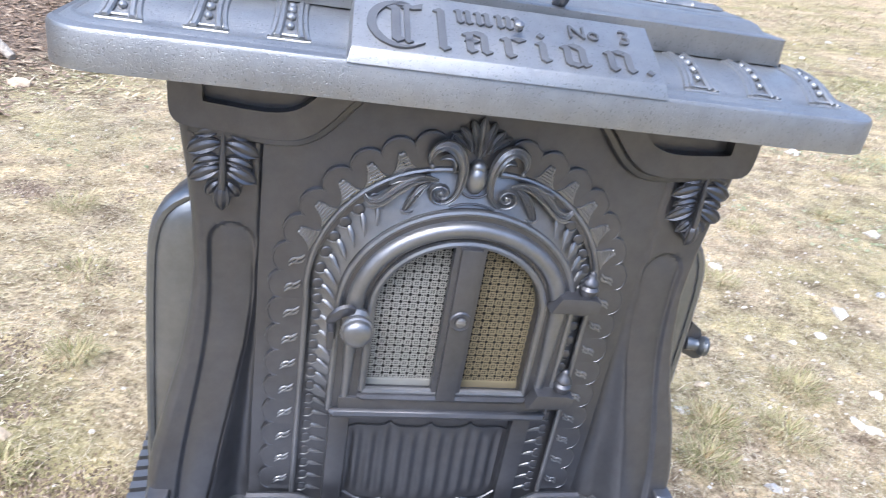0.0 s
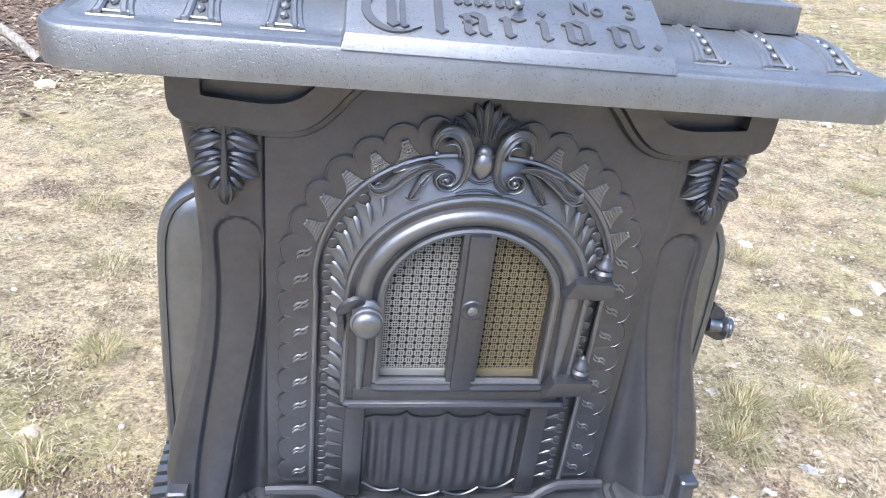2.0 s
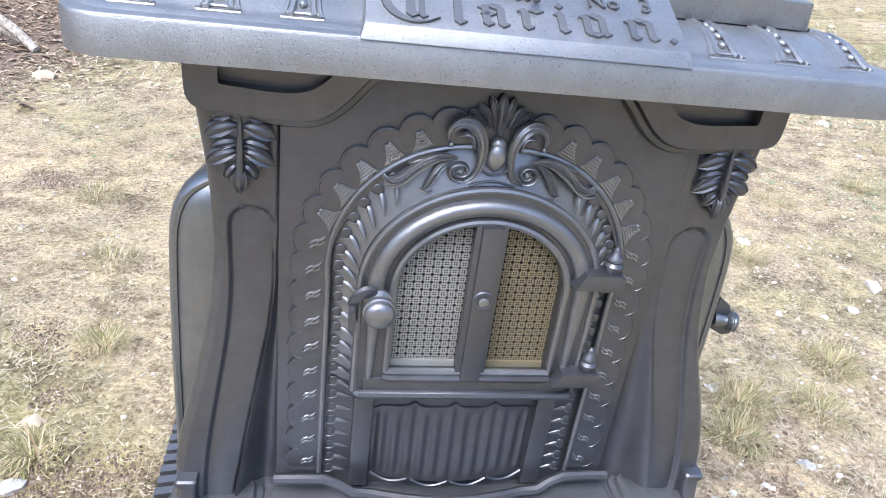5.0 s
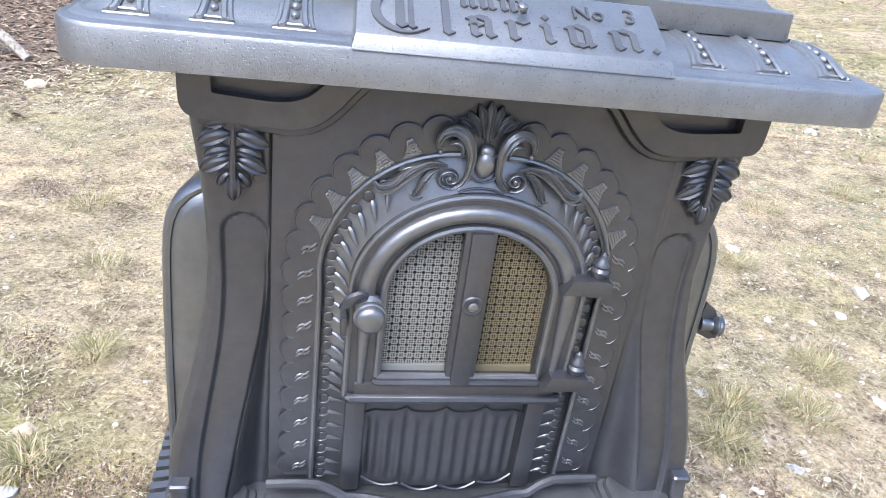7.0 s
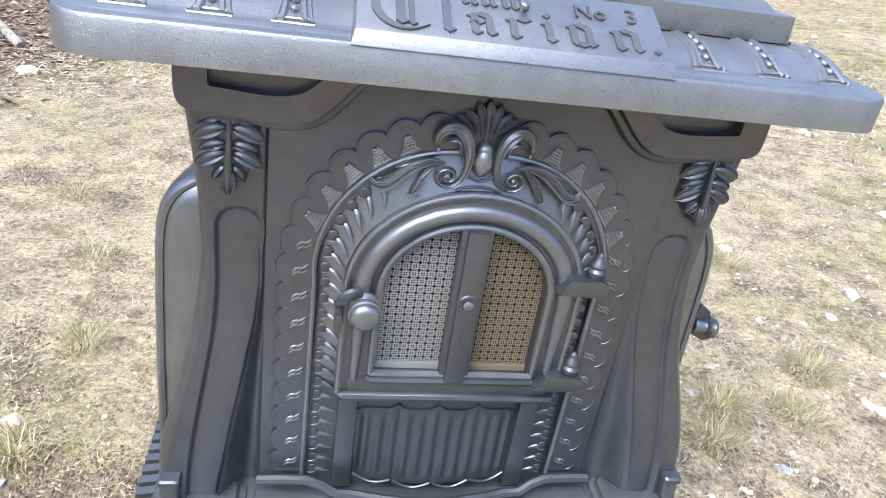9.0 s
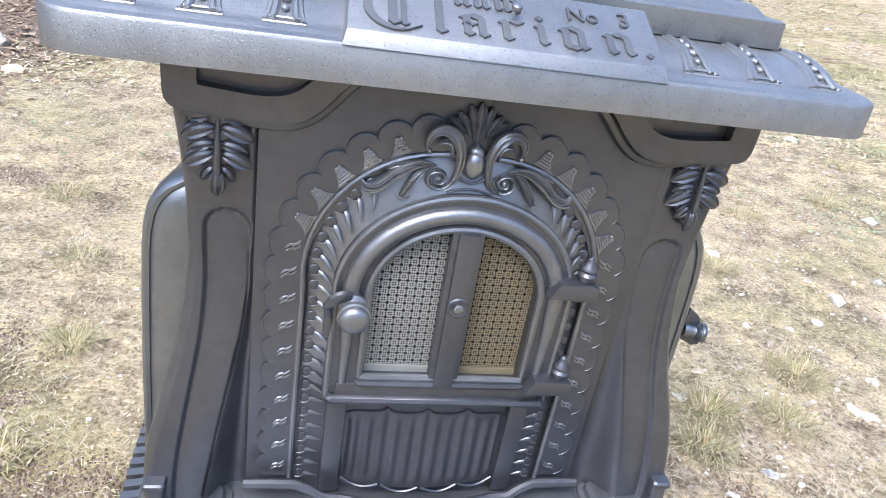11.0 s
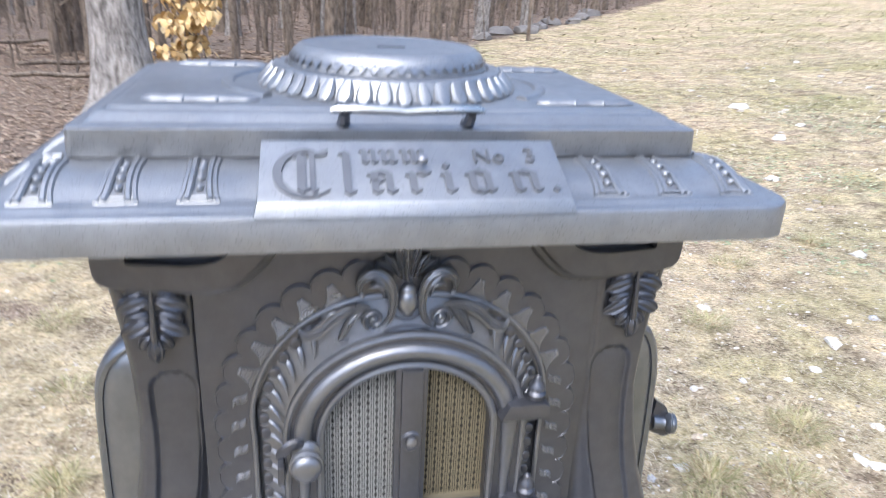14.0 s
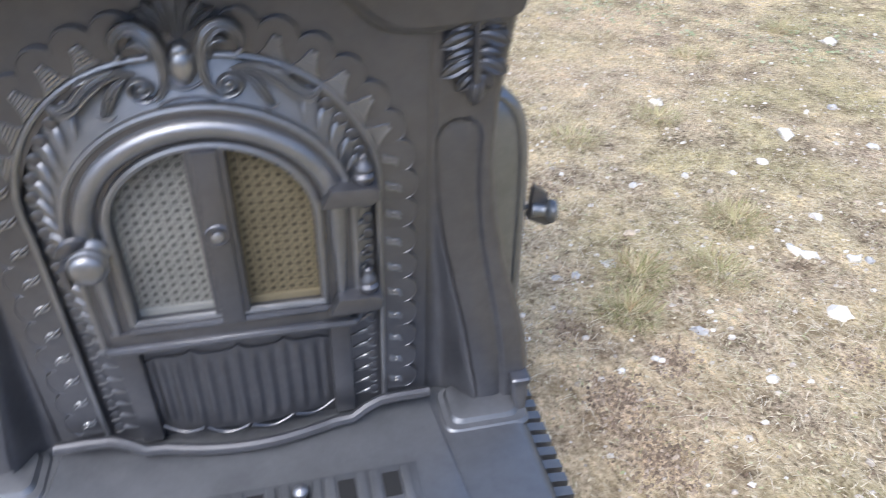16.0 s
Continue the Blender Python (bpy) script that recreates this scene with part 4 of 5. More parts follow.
    sign = part("name_plate", bm, IRON_SKYLIT, top, "sloped cast name plate with raised letters")
    # raised marks on the slope: u across, v up the face
    o, eu, ev = Vector((0, -0.0540, 0.7680)), Vector((1, 0, 0)), Vector((0, 0.0580, 0.0310)).normalized()
    nn = eu.cross(ev)
    def mark(outline, bm, h=0.0018):
        base = [o + eu * u + ev * v - nn * 0.001 for u, v in outline]
        a = [bm.verts.new(p) for p in base]
        b = [bm.verts.new(p + nn * (h + 0.001)) for p in base]
        n = len(a)
        bm.faces.new(b)
        for i in range(n):
            bm.faces.new((a[i], a[(i + 1) % n], b[(i + 1) % n], b[i]))
    def stroke(bm, u, v0, v1, w):
        """An upright with slanted, pointed ends."""
        e = w * 0.55
        mark([(u - w / 2, v0 + e), (u + w * 0.1, v0), (u + w / 2 + e, v0 + e * 1.1), (u + w / 2, v0 + e * 1.6), (u + w / 2, v1 - e), (u - w * 0.1, v1), (u - w / 2 - e, v1 - e * 1.1), (u - w / 2, v1 - e * 1.6)], bm)
    def stem(u, v0, v1, w):
        bm = bmesh.new()
        stroke(bm, u, v0, v1, w)
        part("raised_stroke", bm, IRON_LETTER, sign)
    # crescent
    bm = bmesh.new()
    cu, cv = -0.084, 0.029
    outer = [(cu + 0.0235 * math.cos(radians(a)), cv + 0.0255 * math.sin(radians(a))) for a in range(70, 325, 15)]
    inner = [(cu + 0.0045 + 0.0215 * math.cos(radians(a)), cv + 0.0230 * math.sin(radians(a))) for a in range(310, 70, -15)]
    mark(outer + inner, bm)
    part("raised_crescent", bm, IRON_LETTER, sign)
    stem(-0.0865, 0.009, 0.050, 0.0065)
    stem(-0.0785, 0.009, 0.050, 0.0040)
    bm = bmesh.new()
    mark([(-0.090, 0.050), (-0.082, 0.055), (-0.074, 0.051), (-0.066, 0.055), (-0.067, 0.049), (-0.074, 0.047), (-0.082, 0.050)], bm)
    part("raised_flourish", bm, IRON_LETTER, sign)
    stem(-0.053, 0.006, 0.053, 0.0058)
    for u in (-0.033, -0.022, -0.004, 0.023, 0.042, 0.054, 0.077, 0.091):
        stem(u, 0.007, 0.030, 0.0056)
    for u, v in ((-0.0275, 0.029), (-0.031, 0.020), (0.005, 0.028), (0.048, 0.0295), (0.048, 0.0085), (0.084, 0.029)):
        bm = bmesh.new()
        mark([(u - 0.006, v), (u, v + 0.0028), (u + 0.006, v + 0.001), (u, v - 0.0026)], bm)
        part("raised_flourish", bm, IRON_LETTER, sign)
    for u, v in ((0.023, 0.0365), (0.107, 0.010)):
        bm = bmesh.new()
        mark([(u - 0.0032, v), (u, v + 0.0032), (u + 0.0032, v), (u, v - 0.0032)], bm)
        part("raised_dot", bm, IRON_LETTER, sign)
    for u in (-0.039, -0.032, -0.024, -0.0175, -0.008, -0.001, 0.006):
        stem(u, 0.039, 0.055, 0.0038)
    # number line in raised type
    def text(body, u, v, size):
        cu_ = bpy.data.curves.new("raised_letters", "FONT")
        cu_.body, cu_.size, cu_.extrude, cu_.align_x, cu_.resolution_u = body, size, 0.0012, "CENTER", 3
        ob = new("raised_letters", cu_)
        m = Matrix((eu, ev, nn)).transposed().to_4x4()
        m.translation = o + eu * u + ev * v + nn * 0.0008
        ob.matrix_world = m
        me = bpy.data.meshes.new_from_object(ob)
        me.transform(m)
        bpy.data.objects.remove(ob)
        me.materials.clear()
        me.materials.append(IRON_LETTER)
        t = new("raised_letters", me)
        t.parent = sign
    text("No", 0.059, 0.040, 0.020)
    text("3", 0.093, 0.040, 0.023)
    # ball stud at the middle of the plate
    bm = bmesh.new()
    p = o + ev * 0.036 + eu * 0.004 + nn * 0.006
    lathe(bm, p - nn * 0.006, nn, [(0.004, 0.002), (0.006, 0.0022), (0.0072, 0.0036), (0.0088, 0.0042), (0.0104, 0.0036), (0.0114, 0.0014)], 14)
    part("ball_stud", bm, IRON_BRIGHT, sign, "small bright ball stud")
    # nickel handle on two posts
    bm = bmesh.new()
    sweep(bm, [(-0.062, 0.030, 0.8175), (-0.057, 0.0295, 0.8190), (-0.034, 0.029, 0.8190), (-0.010, 0.029, 0.8182), (0.000, 0.029, 0.8172), (0.010, 0.029, 0.8182), (0.036, 0.029, 0.8192), (0.060, 0.0295, 0.8192), (0.065, 0.030, 0.8180)], [0.0030, 0.0044, 0.0050, 0.0046, 0.0042, 0.0046, 0.0050, 0.0044, 0.003], 0.85, up=(0, 0, 1))
    hd = part("lift_handle", bm, NICKEL, top, "worn nickel bar handle")
    for x in (-0.051, 0.054):
        bm = bmesh.new()
        sweep(bm, bez((x, 0.030, 0.816), (x, 0.032, 0.811), (x, 0.036, 0.807), (x, 0.046, 0.804), 8), [0.004, 0.0045, 0.0048, 0.005, 0.005, 0.0052, 0.0055, 0.006])
        part("post", bm, IRON, hd)
    # long cast bosses on the flat top
    for x0, x1 in ((-0.218, -0.120), (0.134, 0.232)):
        for y in (0.100, 0.315):
            bm = bmesh.new()
            xs = [x0 + (x1 - x0) * i / 16 for i in range(17)]
            sweep(bm, [(x, y, 0.8130) for x in xs], [0.002, 0.0070, 0.0092] + [0.0094 - 0.0012 * math.cos(i * 1.256) for i in range(11)] + [0.0092, 0.0070, 0.002], 0.48, up=(0, 0, 1))
            for x in (x0 + 0.035, x1 - 0.035):
                blob(bm, (x, y, 0.8135), (0.004, 0.0110, 0.0042))
            part("cast_boss", bm, IRON_SKYLIT, top)
    # round collar and its lid
    CX, CY = 0.005, 0.205
    bm = bmesh.new()
    def disc(prof, n=96):
        loft(bm, [[(CX + r * math.cos(2 * math.pi * i / n), CY + r * math.sin(2 * math.pi * i / n), z) for i in range(n)] for r, z in prof])
    disc([(0.130, 0.811), (0.130, 0.8135), (0.125, 0.8150), (0.117, 0.8270), (0.115, 0.8310), (0.110, 0.8328), (0.1045, 0.8325), (0.102, 0.8300)])
    col = part("collar", bm, IRON_SKYLIT, top)
    nl = 44
    for i in range(nl):
        bm = bmesh.new()
        a = 2 * math.pi * i / nl
        d = Vector((math.cos(a), math.sin(a), 0))
        c = Vector((CX, CY, 0))
        sweep(bm, [c + d * 0.131 + Vector((0, 0, 0.8130)), c + d * 0.1265 + Vector((0, 0, 0.8165)), c + d * 0.121 + Vector((0, 0, 0.8235)), c + d * 0.1165 + Vector((0, 0, 0.8300))], [0.0040, 0.0078, 0.0070, 0.0042], 0.55, up=tuple(d), n=8)
        part("lobe", bm, IRON_SKYLIT, col)
    bm = bmesh.new()
    disc([(0.1010, 0.828), (0.1010, 0.8335), (0.0990, 0.8352), (0.0982, 0.8405), (0.0955, 0.8458), (0.0905, 0.8500), (0.0872, 0.8514), (0.0862, 0.8508), (0.085, 0.8502), (0.060, 0.8510), (0.001, 0.8512)])
    lid = part("lid", bm, IRON_SKYLIT, top, "round domed cast iron lid")
    bm = bmesh.new()
    nt = 52
    for i in range(nt):
        a = 2 * math.pi * i / nt
        d, t = Vector((math.cos(a), math.sin(a), 0)), Vector((-math.sin(a), math.cos(a), 0))
        c = Vector((CX, CY, 0)) + d * 0.0990
        v = [bm.verts.new(c + d * q[2] + t * q[0] + Vector((0, 0, q[1]))) for q in ((-0.0056, 0.8412, 0.0002), (0.0056, 0.8412, 0.0002), (0, 0.8352, 0.0024), (0, 0.8425, -0.002))]
        bm.faces.new((v[0], v[2], v[1]))
        bm.faces.new((v[0], v[1], v[3]))
    part("toothed_edge", bm, IRON_BRIGHT, lid, "row of small cast teeth")
    # black block in place of a cut slot's shade
    bm = bmesh.new()
    box(bm, CX - 0.014, CX + 0.014, CY - 0.026, CY - 0.020, 0.8500, 0.8516)
    part("lifter_slot", bm, HOLE_SHADE, lid, "dark lifter slot")
    for s in (-1, 1):
        bm = bmesh.new()
        sweep(bm, [(CX + s * 0.160 * math.cos(radians(a)), CY + 0.132 * math.sin(radians(a)), 0.8125) for a in range(-42, 43, 7)], 0.0065, 0.6, up=(0, 0, 1))
        part("arc_moulding", bm, IRON_SKYLIT, top)


NICKEL = iron("worn_nickel", (0.55, 0.53, 0.48), 0.28, 1.0, 0.1)
top_plate()


# ---- hearth, base and legs ----
def base():
    bm = bmesh.new()
    BX0, BX1, BY0, BY1 = -0.300, 0.300, -0.250, 0.450
    loft(bm, [rrect(BX0 + i, BX1 - i, BY0 + i, BY1 - i, 0.075 - 0.5 * i, z, 8) for i, z in ((0.004, 0.170), (0.0, 0.185), (0.0, 0.205), (0.008, 0.222), (0.020, 0.236), (0.030, 0.246), (0.036, 0.2475))])
    b = part("base_plate", bm, IRON_HEARTH, stove)
    # toothed rim: flutes down the sloped edge
    bm = bmesh.new()
    loop = rrect(BX0, BX1, BY0, BY1, 0.075, 0.21, 16)
    per = []
    for p, q in zip(loop, loop[1:] + loop[:1]):
        per.append((p, q, (q - p).length))
    total, stepn = sum(x[2] for x in per), 144
    pos = [total * (i + 0.5) / stepn for i in range(stepn)]
    acc, k = 0.0, 0
    for w in pos:
        while acc + per[k][2] < w:
            acc += per[k][2]
            k += 1
        p, q, l = per[k]
        t = (q - p).normalized()
        c = p + t * (w - acc)
        nrm = Vector((t.y, -t.x, 0))
        m = Matrix((t, nrm, Vector((0, 0, 1)))).transposed().to_4x4()
        m.translation = c + Vector((0, 0, 0.0))
        r = bmesh.ops.create_cube(bm, size=1, matrix=m @ Matrix.Translation((0, 0.003, -0.003)) @ Matrix.Diagonal((0.0108, 0.020, 0.026, 1)))
        for v in r["verts"]:
            if (m.inverted() @ v.co).y > 0 and v.co.z > 0.208:
                v.co.z -= 0.003
    part("toothed_rim", bm, IRON_HEARTH, b, "fluted rim of square cast teeth")
    # hearth slab with the sunk draught slide
    bm = bmesh.new()
    loft(bm, [rrect(-0.272 + i, 0.272 - i, -0.215 + i, 0.02, 0.045, z, 6) for i, z in ((0.0, 0.24), (0.0, 0.262), (0.004, 0.2665), (0.010, 0.268))])
    hearth = part("hearth", bm, IRON_HEARTH, stove, "smooth grey cast iron hearth shelf")
    hearth.location.z = 0.011
    bm = bmesh.new()
    loft(bm, [[(x, y, z) for x, y in [(-0.180 + i, -0.003), (-0.195 + i, -0.150), (-0.175 + i, -0.205 + i), (0.175 - i, -0.205 + i), (0.195 - i, -0.150), (0.180 - i, -0.003)]] for i, z in ((0.0, 0.262), (0.0, 0.2705), (0.002, 0.2722))])
    apron = part("hearth_lid", bm, IRON_HEARTH, hearth)
    bm = bmesh.new()
    box(bm, -0.150, 0.150, -0.128, -0.078, 0.2705, 0.2745, 0.0012)
    slide = part("draught_slide", bm, IRON_HEARTH, hearth)
    for i in range(7):
        x = 0.124 - 0.0415 * i
        # flat black block that paints the shade of an open slot
        bm = bmesh.new()
        box(bm, x - 0.0078, x + 0.0078, -0.112, -0.086, 0.2735, 0.2752)
        part("draught_slot", bm, HOLE_SHADE, slide, "dark air slot")
        for o in (-0.0145, 0.0145):
            bm = bmesh.new()
            box(bm, x + o - 0.0045, x + o + 0.0045, -0.120, -0.082, 0.2735, 0.2772, 0.0012)
            part("slide_bar", bm, IRON_HEARTH, slide)
    bm = bmesh.new()
    lathe(bm, (0.041, -0.097, 0.274), (0, 0, 1), [(0, 0.004), (0.006, 0.004), (0.009, 0.007), (0.013, 0.007), (0.016, 0.004), (0.017, 0.001)], 14)
    part("slide_knob", bm, IRON_BRIGHT, slide, "small worn slide knob")
    # moulded plinth blocks under the columns
    for s in (-1, 1):
        bm = bmesh.new()
        x0, x1 = sorted((s * 0.186, s * 0.278))
        loft(bm, [rrect(x0 + i, x1 - i, -0.050 + i, 0.01, 0.012, z, 5) for i, z in ((0.0, 0.262), (0.0, 0.2665), (0.003, 0.2700), (0.009, 0.2702), (0.012, 0.2745), (0.015, 0.2750))])
        part("plinth", bm, IRON_HEARTH, hearth)
    # cabriole legs
    for sx in (-1, 1):
        for y, sy in ((-0.16, -1), (0.37, 1)):
            bm = bmesh.new()
            c = Vector((sx * 0.215, y, 0))
            d = Vector((sx * 0.7, sy * 0.7, 0))
            sweep(bm, [c + Vector((0, 0, 0.185)), c + d * 0.035 + Vector((0, 0, 0.165)), c + d * 0.050 + Vector((0, 0, 0.130)), c + d * 0.042 + Vector((0, 0, 0.080)), c + d * 0.045 + Vector((0, 0, 0.035)), c + d * 0.070 + Vector((0, 0, 0.010)), c + d * 0.085 + Vector((0, 0, 0.006))], [0.045, 0.042, 0.034, 0.022, 0.018, 0.018, 0.008], 0.8, up=tuple(d))
            part("leg", bm, IRON_HEARTH, stove)


base()
# ---- stones, grass and woods ----
def stone_mesh(size, flat, seed, sub=2):
    bm = bmesh.new()
    bmesh.ops.create_icosphere(bm, subdivisions=sub, radius=1)
    sx, sy = size * (0.8 + 0.4 * ((seed * 37) % 10) / 10), size * (0.6 + 0.4 * ((seed * 53) % 10) / 10)
    for v in bm.verts:
        k = 1 + 0.62 * noise.noise(v.co * 1.5 + Vector((seed * 3.1, 0, 0)))
        v.co = Vector((v.co.x * sx * k, v.co.y * sy * k, max(-0.4, v.co.z) * size * flat * k))
    return bm


def stone(x, y, size, mat, label, flat=0.45, seed=1, turn=0):
    ob = finish("stone", stone_mesh(size, flat, seed), mat, None)
    ob.matrix_world = pose(x, y, height(x, y) + size * flat * 0.15, 0, 0, turn)
    return tagged(ob, label, "stone", "stones on the lawn")


WHITE = "small pale stone lying on the dry lawn"
for i, (x, y, size, mat) in enumerate([
    (0.66, 0.51, 0.018, STONE), (0.58, 0.49, 0.011, STONE_GREY), (0.54, 0.49, 0.010, STONE_GREY), (0.74, 0.30, 0.014, STONE_GREY), (0.80, 0.17, 0.012, STONE),
    (1.02, 0.29, 0.024, STONE), (1.06, 0.48, 0.018, STONE), (1.075, 0.46, 0.018, STONE), (1.16, 0.43, 0.015, STONE), (1.19, 0.42, 0.014, STONE_GREY), (1.18, 0.58, 0.015, STONE),
    (1.11, 0.80, 0.012, STONE), (1.21, 0.83, 0.016, STONE), (1.36, 0.95, 0.027, STONE), (1.13, 1.23, 0.020, STONE), (0.75, 0.61, 0.014, STONE_TAN), (0.85, 0.80, 0.013, STONE),
    (0.99, 0.81, 0.012, STONE), (1.97, 1.58, 0.030, STONE), (0.63, 0.25, 0.010, STONE), (1.32, 0.62, 0.012, STONE_TAN), (1.55, 0.85, 0.016, STONE), (1.62, 1.10, 0.017, STONE_GREY),
    (-0.59, 0.41, 0.018, STONE_TAN), (-0.57, 0.27, 0.020, STONE_GREY), (-1.26, 2.47, 0.045, STONE_TAN), (3.25, 4.40, 0.070, STONE), (0.90, 7.95, 0.12, STONE), (2.3, 2.6, 0.035, STONE),
    (2.0, 3.3, 0.04, STONE), (1.6, 2.3, 0.03, STONE_GREY), (2.9, 3.4, 0.05, STONE), (1.7, 4.4, 0.05, STONE)]):
    stone(x, y, size, mat, WHITE if mat is STONE else "small grey-tan stone lying on the dry lawn", 0.55, i + 1, i * 47)


def scatter(name, count, area, make, mat, label, category, keep=None):
    rng = random.Random(name)
    verts, faces = [], []
    x0, x1, y0, y1 = area
    while count > 0:
        x, y = rng.uniform(x0, x1), rng.uniform(y0, y1)
        count -= 1
        if abs(x) < 0.27 and -0.2 < y < 0.45 or keep and not keep(x, y, rng):
            continue
        make(rng, x, y, verts, faces)
    me = bpy.data.meshes.new(name)
    me.from_pydata(verts, [], faces)
    me.materials.append(mat)
    ob = new(name, me)
    return tagged(ob, label, category, kind="stuff")


def blade(length, width, lie):
    def make(rng, x, y, verts, faces):
        a = rng.uniform(0, 6.283)
        l = length * rng.uniform(0.5, 1.4)
        w = width * rng.uniform(0.6, 1.4) / 2
        z = height(x, y)
        b = a + rng.uniform(-0.28, 0.28)
        rise = lie * rng.uniform(0.0, 1.0)
        p0 = (x, y, z + rng.uniform(0, 0.004))
        p1 = (x + math.cos(a) * l / 2, y + math.sin(a) * l / 2, z + 0.003 + rise * l * 0.6)
        p2 = (x + math.cos(a) * l / 2 + math.cos(b) * l / 2, y + math.sin(a) * l / 2 + math.sin(b) * l / 2, z + 0.002 + rise * l * rng.uniform(0.2, 1.0))
        s = (-math.sin(a) * w, math.cos(a) * w)
        k = len(verts)
        verts.extend([(p0[0] - s[0], p0[1] - s[1], p0[2]), (p0[0] + s[0], p0[1] + s[1], p0[2]), (p1[0] + s[0], p1[1] + s[1], p1[2]), (p1[0] - s[0], p1[1] - s[1], p1[2]), p2])
        faces.extend([(k, k + 1, k + 2, k + 3), (k + 3, k + 2, k + 4)])
    return make


def woodland(x, y):
    left = (-1.25 - x - 0.25 * (3.0 - y)) if y > 1 else -9
    return max(left, y - 1.15 * x - 7.4)


SCRAPES = ((-0.65, 0.66, 0.065), (-0.57, 0.60, 0.03), (-0.87, 1.44, 0.075), (-0.63, 1.42, 0.05), (-0.53, 0.27, 0.10), (-0.43, 0.28, 0.07), (-0.58, 0.47, 0.035), (-1.16, 2.04, 0.10), (0.53, 0.17, 0.07), (0.51, 0.35, 0.035), (0.99, 0.18, 0.06), (0.54, 0.06, 0.07), (0.66, 0.24, 0.045), (0.67, 0.41, 0.04), (-0.56, 0.97, 0.05), (0.62, 0.80, 0.05))


def scraped(x, y, rng):
    return any(math.hypot(x - cx, y - cy) < r * rng.uniform(0.2, 1.2) for cx, cy, r in SCRAPES)


def lawn(x, y, rng):
    if scraped(x, y, rng):
        return False
    patch = noise.noise((x * 1.6, y * 1.6, 11)) + 0.5 * noise.noise((x * 5, y * 5, 5))
    if y < 0.5 and (x > 0.35 or x < -0.3):
        patch -= 0.30
    return patch > -0.16 + rng.uniform(-0.55, 0.55) and woodland(x, y) < 0.1


scatter("dead_grass", 190000, (-1.4, 2.3, -0.35, 2.4), blade(0.025, 0.0009, 0.24), STRAW, "matted straw-coloured dead grass", "grass", lawn)
scatter("dead_grass", 80000, (-2.2, 7.0, 2.4, 9.0), blade(0.050, 0.0042, 0.45), STRAW, "straw-coloured dormant grass farther off", "grass", lawn)


def pebble(rng, x, y, verts, faces):
    r = 0.0025 + 0.006 * rng.random() ** 3
    z = height(x, y)
    k = len(verts)
    n = 5
    a0 = rng.uniform(0, 6)
    e = rng.uniform(0.6, 1.0)
    for zz, q in ((-0.2, 1.0), (0.5, 0.75)):
        for i in range(n):
            a = a0 + 2 * math.pi * i / n + rng.uniform(-0.3, 0.3)
            verts.append((x + r * q * math.cos(a), y + r * q * e * math.sin(a), z + r * zz))
    verts.append((x, y, z + r * 0.7))
    for i in range(n):
        j = (i + 1) % n
        faces.append((k + i, k + j, k + n + j, k + n + i))
        faces.append((k + n + i, k + n + j, k + 2 * n))


scatter("pebbles", 2600, (0.3, 2.3, -0.3, 2.4), pebble, PEBBLE, "scattered pale pebbles and gravel crumbs", "pebbles")
scatter("pebbles", 700, (-1.4, 0.3, -0.3, 2.4), pebble, PEBBLE, "sparse pale pebbles in the soil", "pebbles")


def big_pebble(rng, x, y, verts, faces):
    r0 = 0.012 + 0.03 * rng.random() ** 3
    z = height(x, y)
    k, n, a0 = len(verts), 7, rng.uniform(0, 6)
    for zz, q in ((-0.2, 1.0), (0.35, 0.85)):
        for i in range(n):
            a = a0 + 2 * math.pi * i / n
            r = r0 * q * rng.uniform(0.75, 1.1)
            verts.append((x + r * math.cos(a), y + r * 0.8 * math.sin(a), z + r0 * zz))
    verts.append((x, y, z + r0 * 0.5))
    for i in range(n):
        j = (i + 1) % n
        faces.append((k + i, k + j, k + n + j, k + n + i))
        faces.append((k + n + i, k + n + j, k + 2 * n))


scatter("field_stones", 130, (0.5, 5.5, 1.2, 7.0), big_pebble, PEBBLE, "pale field stones scattered over the lawn", "stones", lambda x, y, rng: woodland(x, y) < 0)


def chip(lo, hi):
    def make(rng, x, y, verts, faces):
        z = height(x, y) + rng.uniform(0.002, 0.008)
        l, a, t = rng.uniform(lo, hi), rng.uniform(0, 6.283), rng.uniform(-0.4, 0.4)
        c, s, k = math.cos(a), math.sin(a), len(verts)
        e = rng.uniform(0.15, 0.6)
        for u, v in ((-1, 0), (-0.2, e), (1, 0.1), (0.2, -e)):
            verts.append((x + l * (u * c - v * s), y + l * (u * s + v * c), z + l * t * u))
        faces.append((k, k + 1, k + 2, k + 3))
    return make


scatter("lawn_debris", 70000, (-1.4, 2.3, -0.35, 2.4), chip(0.0012, 0.0055), CHIPS, "chips of straw, bark and dry leaf on the lawn", "debris", lambda x, y, rng: not scraped(x, y, rng) or rng.random() < 0.15)
scatter("lawn_debris", 60000, (-2.2, 7.5, 2.2, 9.5), chip(0.005, 0.018), CHIPS, "chips of straw and dry leaf farther off", "debris", lambda x, y, rng: woodland(x, y) < 0.1)
scatter("lawn_debris", 16000, (2.0, 16.0, 8.0, 22.0), chip(0.015, 0.05), CHIPS, "tufts and chips on the far lawn", "debris", lambda x, y, rng: woodland(x, y) < 0.1)


